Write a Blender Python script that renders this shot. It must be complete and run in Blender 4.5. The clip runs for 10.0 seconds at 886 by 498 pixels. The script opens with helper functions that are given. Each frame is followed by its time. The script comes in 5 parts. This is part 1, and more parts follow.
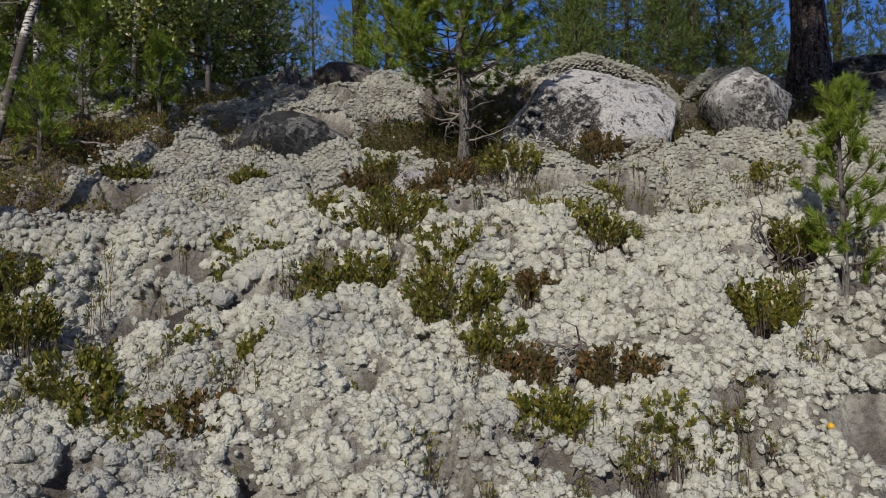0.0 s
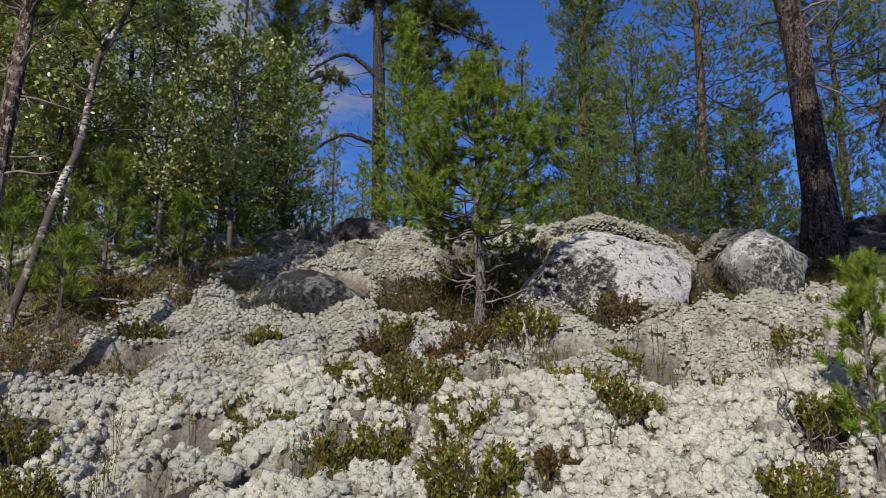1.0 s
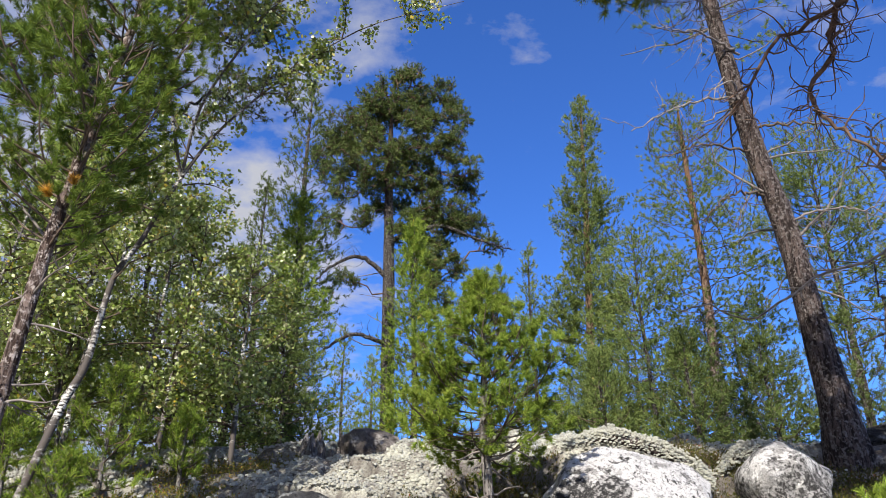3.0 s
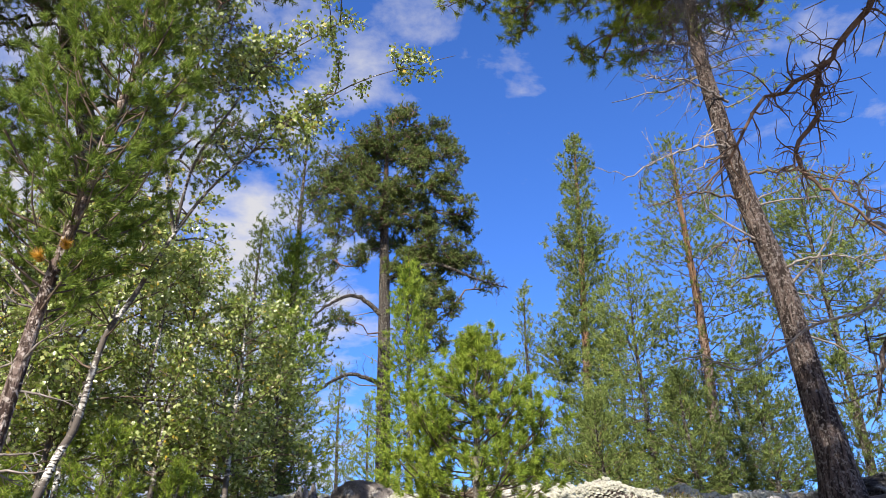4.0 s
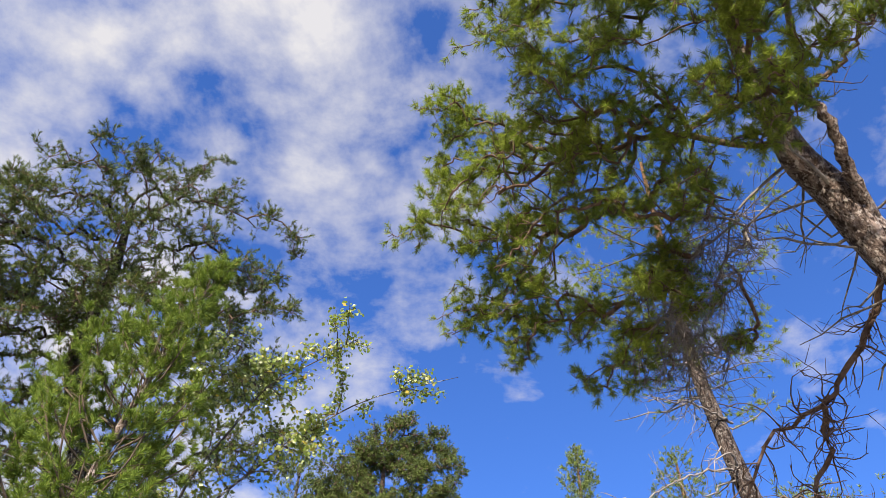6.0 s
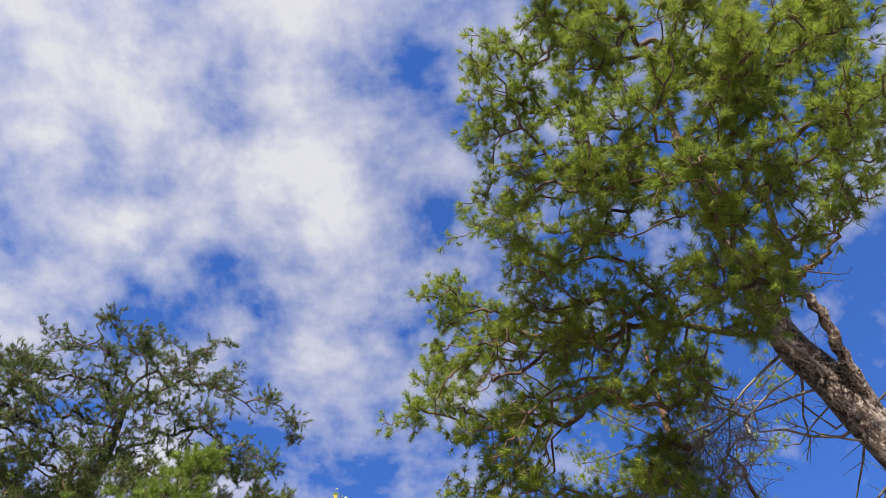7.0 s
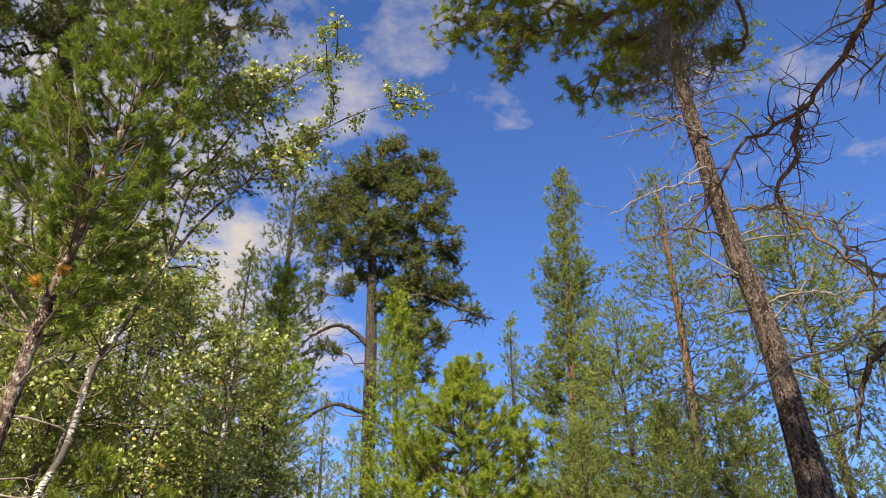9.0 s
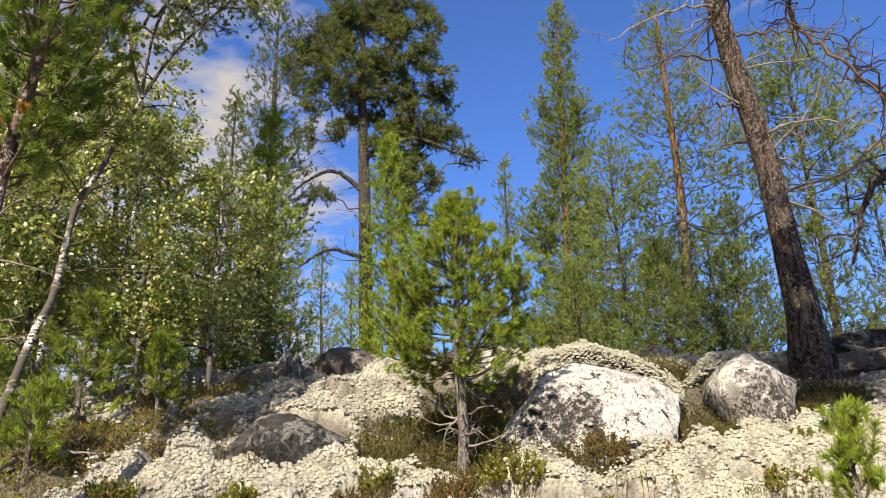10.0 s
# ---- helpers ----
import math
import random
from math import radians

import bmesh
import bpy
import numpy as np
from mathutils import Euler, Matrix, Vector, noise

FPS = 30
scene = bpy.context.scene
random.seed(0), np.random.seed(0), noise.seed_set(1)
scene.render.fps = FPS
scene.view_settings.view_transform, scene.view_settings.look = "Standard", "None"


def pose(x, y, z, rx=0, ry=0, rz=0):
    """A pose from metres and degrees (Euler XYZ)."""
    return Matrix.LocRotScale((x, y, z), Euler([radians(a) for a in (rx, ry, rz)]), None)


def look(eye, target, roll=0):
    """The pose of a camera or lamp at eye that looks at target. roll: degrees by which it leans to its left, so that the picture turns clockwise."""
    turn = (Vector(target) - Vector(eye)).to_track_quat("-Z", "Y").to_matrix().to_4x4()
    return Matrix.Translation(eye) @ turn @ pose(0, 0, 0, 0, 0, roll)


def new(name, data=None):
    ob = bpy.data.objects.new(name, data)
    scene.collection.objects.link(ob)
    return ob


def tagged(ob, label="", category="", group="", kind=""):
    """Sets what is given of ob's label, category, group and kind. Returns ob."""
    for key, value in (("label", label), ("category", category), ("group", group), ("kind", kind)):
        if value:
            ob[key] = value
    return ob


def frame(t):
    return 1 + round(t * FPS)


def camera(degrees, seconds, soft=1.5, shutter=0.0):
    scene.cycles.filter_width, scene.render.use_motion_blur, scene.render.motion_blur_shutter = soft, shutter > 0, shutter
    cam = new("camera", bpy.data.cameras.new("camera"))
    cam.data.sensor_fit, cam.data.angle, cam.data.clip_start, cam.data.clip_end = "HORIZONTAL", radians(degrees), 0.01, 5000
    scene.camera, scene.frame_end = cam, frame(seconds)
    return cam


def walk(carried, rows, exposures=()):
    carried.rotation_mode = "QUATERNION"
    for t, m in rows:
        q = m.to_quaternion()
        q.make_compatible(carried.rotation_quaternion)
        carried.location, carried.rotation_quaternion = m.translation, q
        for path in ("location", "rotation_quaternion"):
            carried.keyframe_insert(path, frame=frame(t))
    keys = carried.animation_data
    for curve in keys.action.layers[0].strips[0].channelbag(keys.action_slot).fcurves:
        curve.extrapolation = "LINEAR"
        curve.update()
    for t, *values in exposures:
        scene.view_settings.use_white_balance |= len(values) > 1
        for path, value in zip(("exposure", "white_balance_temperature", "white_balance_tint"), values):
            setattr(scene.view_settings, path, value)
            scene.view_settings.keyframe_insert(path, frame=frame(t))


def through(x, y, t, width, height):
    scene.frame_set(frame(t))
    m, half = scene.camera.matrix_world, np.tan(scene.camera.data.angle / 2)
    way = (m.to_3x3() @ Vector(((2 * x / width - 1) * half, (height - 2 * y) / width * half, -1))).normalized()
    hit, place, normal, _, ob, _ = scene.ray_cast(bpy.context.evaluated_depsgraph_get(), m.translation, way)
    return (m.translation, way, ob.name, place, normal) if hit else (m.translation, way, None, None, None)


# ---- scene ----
cam = camera(60.0, 10.0, soft=0.55)
PATH = [
    (0.0, pose(0.000, 0.000, 1.500, 90.00, 0.44, 0.00)),
    (0.5, pose(0.006, 0.016, 1.568, 96.64, 0.35, -0.18)),
    (1.0, pose(-0.008, 0.013, 1.615, 100.43, -0.24, 1.03)),
    (1.5, pose(-0.006, 0.008, 1.651, 102.36, -0.19, 1.35)),
    (2.0, pose(0.006, 0.005, 1.683, 107.00, -0.49, 1.22)),
    (2.5, pose(0.016, 0.004, 1.700, 110.14, -0.19, 1.48)),
    (2.7, pose(0.019, 0.000, 1.714, 112.30, -0.15, 1.75)),
    (3.8, pose(0.042, -0.075, 1.845, 116.55, 0.60, 1.97)),
    (4.0, pose(0.052, -0.086, 1.866, 117.05, 0.46, 1.87)),
    (4.5, pose(0.056, -0.080, 1.908, 122.01, 0.17, 1.35)),
    (5.0, pose(0.034, -0.090, 1.954, 127.61, 0.16, 0.83)),
    (5.5, pose(0.028, -0.117, 1.978, 133.05, 0.18, 1.08)),
    (6.0, pose(0.022, -0.136, 1.988, 139.43, -0.09, 1.27)),
    (6.2, pose(0.024, -0.138, 1.991, 141.80, -0.13, 1.05)),
    (7.0, pose(0.105, -0.165, 1.995, 152.95, -0.80, 1.35)),
    (7.3, pose(0.139, -0.175, 1.992, 152.80, -1.04, 1.29)),
    (7.5, pose(0.125, -0.160, 1.975, 150.85, -1.15, 1.05)),
    (8.0, pose(0.065, -0.084, 1.909, 139.84, -1.68, -0.38)),
    (8.5, pose(0.060, -0.140, 1.900, 126.35, -0.25, 0.55)),
    (9.0, pose(0.030, -0.165, 1.830, 119.34, 0.20, 0.60)),
    (9.5, pose(0.045, -0.095, 1.810, 112.67, 1.30, 0.95)),
    (10.0, pose(0.060, 0.010, 1.830, 107.93, 1.58, 0.80)),
]
walk(cam, PATH, [(0.0, -0.70, 6500, 10), (1.0, -0.40, 6500, 10), (2.5, 0.32, 6400, 10), (4.0, 0.90, 6800, 10), (5.0, 1.00, 7250, 10), (6.5, 1.05, 6900, 10), (7.5, 0.80, 6750, 10), (8.0, 0.70, 7150, 10), (8.5, 0.62, 7900, 10), (9.0, 0.76, 8250, 10), (9.5, 0.82, 8200, 10), (10.0, 0.66, 7900, 10)])

# ---- light: sun behind and to the left of the camera, blue sky with broken cloud ----
SUN_TO = Vector((-0.20, -0.81, 0.54)).normalized()
world = bpy.data.worlds.new("sky")
scene.world = world
world.use_nodes = True
wn, wl = world.node_tree.nodes, world.node_tree.links
wn.clear()
sky = wn.new("ShaderNodeTexSky")
sky.sky_type, sky.sun_disc = "NISHITA", False
sky.sun_elevation = math.asin(SUN_TO.z)
sky.sun_rotation = math.atan2(SUN_TO.x, SUN_TO.y)
sky.air_density, sky.dust_density, sky.ozone_density = 1.0, 0.3, 3.0
tex = wn.new("ShaderNodeTexCoord")
sep = wn.new("ShaderNodeSeparateXYZ")
wl.new(tex.outputs["Generated"], sep.inputs[0])
lift = wn.new("ShaderNodeMath")
lift.operation, lift.inputs[1].default_value = "ADD", 0.12
wl.new(sep.outputs["Z"], lift.inputs[0])
lift2 = wn.new("ShaderNodeMath")
lift2.operation, lift2.inputs[1].default_value = "MAXIMUM", 0.05
wl.new(lift.outputs[0], lift2.inputs[0])
flat = wn.new("ShaderNodeVectorMath")
flat.operation = "DIVIDE"
wl.new(tex.outputs["Generated"], flat.inputs[0])
comb = wn.new("ShaderNodeCombineXYZ")
for k in range(3):
    wl.new(lift2.outputs[0], comb.inputs[k])
wl.new(comb.outputs[0], flat.inputs[1])
shift = wn.new("ShaderNodeMapping")
shift.inputs["Location"].default_value = (3.1, 1.7, 0.0)
shift.inputs["Scale"].default_value = (1.0, 1.0, 0.0)
wl.new(flat.outputs[0], shift.inputs[0])
cn = wn.new("ShaderNodeTexNoise")
cn.inputs["Scale"].default_value, cn.inputs["Detail"].default_value = 7.0, 12.0
cn.inputs["Roughness"].default_value, cn.inputs["Distortion"].default_value = 0.57, 0.10
wl.new(shift.outputs[0], cn.inputs["Vector"])
big = wn.new("ShaderNodeTexNoise")
big.inputs["Scale"].default_value, big.inputs["Detail"].default_value = 0.8, 2.0
wl.new(shift.outputs[0], big.inputs["Vector"])
both = wn.new("ShaderNodeMath")
both.operation, both.inputs[1].default_value = "MULTIPLY_ADD", 0.50
wl.new(big.outputs["Fac"], both.inputs[0])
wl.new(cn.outputs["Fac"], both.inputs[2])
ramp = wn.new("ShaderNodeValToRGB")
ramp.color_ramp.elements[0].position, ramp.color_ramp.elements[1].position = 0.68, 1.02
# cloudier towards the zenith and the sun, clearer over the wood
side = wn.new("ShaderNodeVectorMath")
side.operation = "DOT_PRODUCT"
side.inputs[1].default_value = (-0.44, -0.50, 0.27)
wl.new(tex.outputs["Generated"], side.inputs[0])
cover = wn.new("ShaderNodeMath")
cover.operation, cover.inputs[1].default_value = "MULTIPLY_ADD", 0.28
wl.new(side.outputs["Value"], cover.inputs[0])
wl.new(both.outputs[0], cover.inputs[2])
low = wn.new("ShaderNodeMapRange")
low.inputs["From Min"].default_value, low.inputs["From Max"].default_value = 0.74, 0.40
low.inputs["To Min"].default_value, low.inputs["To Max"].default_value = 0.0, 0.20
wl.new(sep.outputs["Z"], low.inputs["Value"])
west = wn.new("ShaderNodeMapRange")
west.inputs["From Min"].default_value, west.inputs["From Max"].default_value = 0.02, -0.22
west.inputs["To Min"].default_value, west.inputs["To Max"].default_value = -0.75, 1.2
wl.new(sep.outputs["X"], west.inputs["Value"])
bank = wn.new("ShaderNodeMath")
bank.operation = "MULTIPLY"
wl.new(low.outputs[0], bank.inputs[0])
wl.new(west.outputs[0], bank.inputs[1])
cover2 = wn.new("ShaderNodeMath")
wl.new(cover.outputs[0], cover2.inputs[0])
wl.new(bank.outputs[0], cover2.inputs[1])
# a bank of cloud off to the right
east = wn.new("ShaderNodeMapRange")
east.inputs["From Min"].default_value, east.inputs["From Max"].default_value = 0.30, 0.52
east.inputs["To Min"].default_value, east.inputs["To Max"].default_value = 0.0, 0.09
wl.new(sep.outputs["X"], east.inputs["Value"])
cover3 = wn.new("ShaderNodeMath")
wl.new(cover2.outputs[0], cover3.inputs[0])
wl.new(east.outputs[0], cover3.inputs[1])
wl.new(cover3.outputs[0], ramp.inputs[0])
hue = wn.new("ShaderNodeMix")
hue.data_type, hue.blend_type = "RGBA", "MULTIPLY"
hue.inputs["Factor"].default_value = 1.0
hue.inputs["B"].default_value = (0.84, 1.52, 2.85, 1)
wl.new(sky.outputs[0], hue.inputs["A"])
mixc = wn.new("ShaderNodeMix")
mixc.data_type = "RGBA"
mixc.inputs["B"].default_value = (7.6, 7.8, 8.7, 1)
wl.new(ramp.outputs[0], mixc.inputs["Factor"])
wl.new(hue.outputs["Result"], mixc.inputs["A"])
bg = wn.new("ShaderNodeBackground")
bg.inputs["Strength"].default_value = 0.05
wl.new(mixc.outputs["Result"], bg.inputs[0])
wout = wn.new("ShaderNodeOutputWorld")
wl.new(bg.outputs[0], wout.inputs[0])

sun = new("sun", bpy.data.lights.new("sun", "SUN"))
sun.data.energy, sun.data.angle, sun.data.color = 5.4, radians(0.53), (1.0, 0.94, 0.83)
sun.matrix_world = look(SUN_TO * 60, (0, 0, 0))


# ---- materials ----
class Nodes:
    """A small wrapper to write node materials briefly."""

    def __init__(self, name):
        self.mat = bpy.data.materials.new(name)
        self.mat.use_nodes = True
        self.n, self.l = self.mat.node_tree.nodes, self.mat.node_tree.links
        self.n.clear()
        self.out = self.n.new("ShaderNodeOutputMaterial")
        self.bsdf = self.n.new("ShaderNodeBsdfPrincipled")
        self.l.new(self.bsdf.outputs[0], self.out.inputs[0])
        self.co = self.n.new("ShaderNodeTexCoord").outputs["Object"]

    def noise(self, scale, detail=4.0, rough=0.55, stretch=None, distortion=0.0):
        v = self.co
        if stretch:
            m = self.n.new("ShaderNodeMapping")
            m.inputs["Scale"].default_value = stretch
            self.l.new(v, m.inputs[0])
            v = m.outputs[0]
        t = self.n.new("ShaderNodeTexNoise")
        t.inputs["Scale"].default_value, t.inputs["Detail"].default_value = scale, detail
        t.inputs["Roughness"].default_value, t.inputs["Distortion"].default_value = rough, distortion
        self.l.new(v, t.inputs["Vector"])
        return t.outputs["Fac"]

    def cells(self, scale, stretch=None, feature="F1"):
        v = self.co
        if stretch:
            m = self.n.new("ShaderNodeMapping")
            m.inputs["Scale"].default_value = stretch
            self.l.new(v, m.inputs[0])
            v = m.outputs[0]
        t = self.n.new("ShaderNodeTexVoronoi")
        t.feature = feature
        t.inputs["Scale"].default_value = scale
        self.l.new(v, t.inputs["Vector"])
        return t.outputs["Distance"]

    def island(self):
        return self.n.new("ShaderNodeNewGeometry").outputs["Random Per Island"]

    def ramp(self, fac, stops):
        r = self.n.new("ShaderNodeValToRGB")
        e = r.color_ramp.elements
        while len(e) < len(stops):
            e.new(0.5)
        for k, (p, c) in enumerate(stops):
            e[k].position, e[k].color = p, (*c, 1) if len(c) == 3 else c
        self.l.new(fac, r.inputs[0])
        return r.outputs[0]

    def step(self, fac, a, b):
        return self.ramp(fac, [(a, (0, 0, 0)), (b, (1, 1, 1))])

    def mix(self, fac, a, b, kind="MIX"):
        m = self.n.new("ShaderNodeMix")
        m.data_type, m.blend_type = "RGBA", kind
        for key, v in (("Factor", fac), ("A", a), ("B", b)):
            if isinstance(v, (tuple, float, int)):
                m.inputs[key].default_value = v if not isinstance(v, tuple) else (*v, 1)
            else:
                self.l.new(v, m.inputs[key])
        return m.outputs["Result"]

    def bump(self, height, strength, distance, normal=None):
        b = self.n.new("ShaderNodeBump")
        b.inputs["Strength"].default_value, b.inputs["Distance"].default_value = strength, distance
        self.l.new(height, b.inputs["Height"])
        if normal:
            self.l.new(normal, b.inputs["Normal"])
        return b.outputs[0]

    def done(self, colour, rough=0.9, normal=None, specular=0.3):
        if isinstance(colour, tuple):
            self.bsdf.inputs["Base Color"].default_value = (*colour, 1)
        else:
            self.l.new(colour, self.bsdf.inputs["Base Color"])
        if isinstance(rough, float):
            self.bsdf.inputs["Roughness"].default_value = rough
        else:
            self.l.new(rough, self.bsdf.inputs["Roughness"])
        self.bsdf.inputs["Specular IOR Level"].default_value = specular
        if normal:
            self.l.new(normal, self.bsdf.inputs["Normal"])
        return self.mat

    def leafy(self, colour, through, amount=0.35, rough=0.5, specular=0.4):
        """Thin leaves: part of the light passes through."""
        self.done(colour, rough, None, specular)
        t = self.n.new("ShaderNodeBsdfTranslucent")
        m = self.n.new("ShaderNodeMixShader")
        m.inputs[0].default_value = amount
        if isinstance(through, tuple):
            t.inputs[0].default_value = (*through, 1)
        else:
            self.l.new(through, t.inputs[0])
        self.l.new(self.bsdf.outputs[0], m.inputs[1])
        self.l.new(t.outputs[0], m.inputs[2])
        self.l.new(m.outputs[0], self.out.inputs[0])
        return self.mat


def lichen_material(name, low, mid, high, grey_one):
    m = Nodes(name)
    isl = m.ramp(m.island(), [(0.0, low), (0.4, mid), (0.8, high), (1.0, grey_one)])
    # greyer lichen towards the left; the tone also carries dappled tree shade
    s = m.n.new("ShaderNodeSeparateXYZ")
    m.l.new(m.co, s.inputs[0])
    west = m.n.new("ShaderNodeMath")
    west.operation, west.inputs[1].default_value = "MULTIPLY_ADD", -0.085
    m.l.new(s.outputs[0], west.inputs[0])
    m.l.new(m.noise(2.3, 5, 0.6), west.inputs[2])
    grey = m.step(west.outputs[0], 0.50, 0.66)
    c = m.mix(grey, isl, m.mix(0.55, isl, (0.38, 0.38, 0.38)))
    c = m.mix(m.step(m.noise(5.5, 6, 0.65), 0.60, 0.68), c, m.mix(0.75, c, (0.24, 0.22, 0.225)))
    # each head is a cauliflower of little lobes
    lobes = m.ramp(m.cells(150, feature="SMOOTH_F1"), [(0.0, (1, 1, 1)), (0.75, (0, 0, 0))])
    # shade in the creases between lobes is put into the colour
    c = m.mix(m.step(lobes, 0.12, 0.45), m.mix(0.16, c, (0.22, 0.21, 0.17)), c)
    n1 = m.bump(lobes, 0.55, 0.012)
    n2 = m.bump(m.noise(420, 3, 0.7), 0.5, 0.004, n1)
    m.leafy(c, c, 0.30, 0.95, 0.05)
    m.l.new(n2, m.bsdf.inputs["Normal"])
    return m.mat


def soil_material():
    m = Nodes("forest_soil")
    c = m.ramp(m.noise(7, 6), [(0.25, (0.045, 0.032, 0.030)), (0.5, (0.11, 0.082, 0.078)), (0.62, (0.20, 0.165, 0.165)), (0.8, (0.30, 0.27, 0.26))])
    c = m.mix(m.step(m.noise(60, 4), 0.42, 0.62), m.mix(0.6, c, (0.05, 0.035, 0.03)), c)
    c = m.mix(m.step(m.noise(1.3, 3), 0.52, 0.68), c, (0.10, 0.085, 0.07))
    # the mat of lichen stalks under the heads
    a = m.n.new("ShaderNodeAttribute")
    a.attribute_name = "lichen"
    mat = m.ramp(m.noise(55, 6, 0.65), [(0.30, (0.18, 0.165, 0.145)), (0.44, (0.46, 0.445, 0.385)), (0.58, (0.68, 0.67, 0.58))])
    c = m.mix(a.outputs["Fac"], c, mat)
    n = m.bump(m.noise(45, 6, 0.65), 0.9, 0.03)
    return m.done(c, 0.95, m.bump(m.noise(190, 4), 0.8, 0.008, n), 0.15)


def rock_material(name, pale, dark, crust, black, cover=0.5, blotch=0.535, stain=None):
    m = Nodes(name)
    c = m.ramp(m.noise(6, 8, 0.65), [(0.35, dark), (0.62, pale)])
    c = m.mix(m.step(m.noise(150, 4, 0.7), 0.38, 0.62), m.mix(0.55, c, dark), c)
    patch = m.step(m.noise(5.0, 10, 0.72, distortion=0.3), cover - 0.02, cover + 0.03)
    c = m.mix(patch, c, m.mix(m.step(m.noise(70, 5, 0.7), 0.35, 0.6), pale, crust))
    broad = m.step(m.noise(2.6, 10, 0.74, distortion=0.4), blotch, blotch + 0.025)
    c = m.mix(broad, c, m.mix(m.step(m.noise(36, 6, 0.7), 0.44, 0.56), black, m.mix(0.5, dark, pale)))
    spots = m.step(m.noise(13, 10, 0.76, distortion=0.5), 0.575, 0.595)
    c = m.mix(spots, c, black)
    if stain:
        # one broad crust of black lichen, ragged at its edge
        x, y, z, r = stain
        d = m.n.new("ShaderNodeVectorMath")
        d.operation = "DISTANCE"
        d.inputs[1].default_value = (x, y, z)
        m.l.new(m.co, d.inputs[0])
        e = m.n.new("ShaderNodeMath")
        e.operation, e.inputs[1].default_value = "MULTIPLY_ADD", 0.9
        m.l.new(m.noise(6.5, 10, 0.74, distortion=0.4), e.inputs[0])
        m.l.new(d.outputs["Value"], e.inputs[2])
        crust2 = m.mix(m.step(m.noise(30, 6, 0.7), 0.50, 0.58), black, m.mix(0.6, dark, pale))
        c = m.mix(m.step(e.outputs[0], r + 0.43, r + 0.47), crust2, c)
    specks = m.step(m.noise(48, 6, 0.7), 0.57, 0.60)
    c = m.mix(specks, c, m.mix(0.5, dark, black))
    grains = m.step(m.noise(105, 5, 0.7), 0.55, 0.62)
    c = m.mix(grains, c, m.mix(0.6, c, dark))
    n1 = m.bump(m.noise(11, 9, 0.68), 0.9, 0.045)
    n2 = m.bump(m.noise(90, 6, 0.7), 0.9, 0.012, n1)
    return m.done(c, 0.92, n2, 0.2)


def bark_material(name, pale, dark, upper=None, z0=0.0, z1=1.0, moss=0.0, flake=(0.36, 0.36, 0.34)):
    m = Nodes(name)
    ridge = m.noise(9, 7, 0.65, (3.2, 3.2, 0.55), 0.6)
    plates = m.cells(16, (1.0, 1.0, 0.32))
    c = m.ramp(ridge, [(0.43, dark), (0.57, pale)])
    c = m.mix(m.step(m.noise(36, 6, 0.65), 0.52, 0.58), c, m.mix(0.5, pale, flake))
    c = m.mix(m.step(m.noise(70, 4, 0.6, (1.6, 1.6, 0.6)), 0.56, 0.62), c, dark)
    if upper:
        s = m.n.new("ShaderNodeSeparateXYZ")
        m.l.new(m.co, s.inputs[0])
        r = m.n.new("ShaderNodeMapRange")
        r.inputs[1].default_value, r.inputs[2].default_value = z0, z1
        m.l.new(s.outputs[2], r.inputs[0])
        c = m.mix(r.outputs[0], c, m.mix(m.noise(18, 5), upper, dark))
    if moss:
        c = m.mix(m.step(m.noise(5, 5), 1 - moss, 1.1 - moss), c, (0.16, 0.17, 0.05))
    n1 = m.bump(ridge, 1.0, 0.09)
    n2 = m.bump(plates, 0.7, 0.02, n1)
    return m.done(c, 0.95, n2, 0.15)


def birch_bark_material():
    m = Nodes("birch_bark")
    c = m.ramp(m.noise(5, 6), [(0.3, (0.42, 0.40, 0.37)), (0.6, (0.72, 0.70, 0.67))])
    c = m.mix(m.step(m.noise(34, 6, 0.65, (0.7, 0.7, 2.2)), 0.49, 0.53), c, (0.035, 0.03, 0.028))
    c = m.mix(m.step(m.noise(7, 6, 0.65), 0.40, 0.52), c, (0.085, 0.072, 0.065))
    return m.done(c, 0.7, m.bump(m.noise(40, 4, 0.6, (0.6, 0.6, 3)), 0.5, 0.006), 0.3)


def needle_material(name, a, b, c, yellow=0.03, through=0.22):
    m = Nodes(name)
    isl = m.ramp(m.island(), [(0.0, a), (0.5, b), (1.0 - yellow, c), (1.0, (0.42, 0.25, 0.04))])
    col = m.mix(m.step(m.noise(2.5, 3), 0.35, 0.7), isl, m.mix(0.4, isl, c))
    return m.leafy(col, m.mix(0.5, col, (0.20, 0.30, 0.03)), through, 0.6, 0.15)


def twig_material(name, a, b):
    m = Nodes(name)
    c = m.ramp(m.noise(20, 5), [(0.3, a), (0.7, b)])
    return m.done(c, 0.9, m.bump(m.noise(80, 4), 0.6, 0.004), 0.2)


def leaf_material(name, a, b, c, tip, amount=0.35, rough=0.38, specular=0.5):
    m = Nodes(name)
    col = m.ramp(m.island(), [(0.0, a), (0.5, b), (0.93, c), (0.985, tip), (1.0, tip)])
    return m.leafy(col, m.mix(0.5, col, (0.30, 0.36, 0.04)), amount, rough, specular)


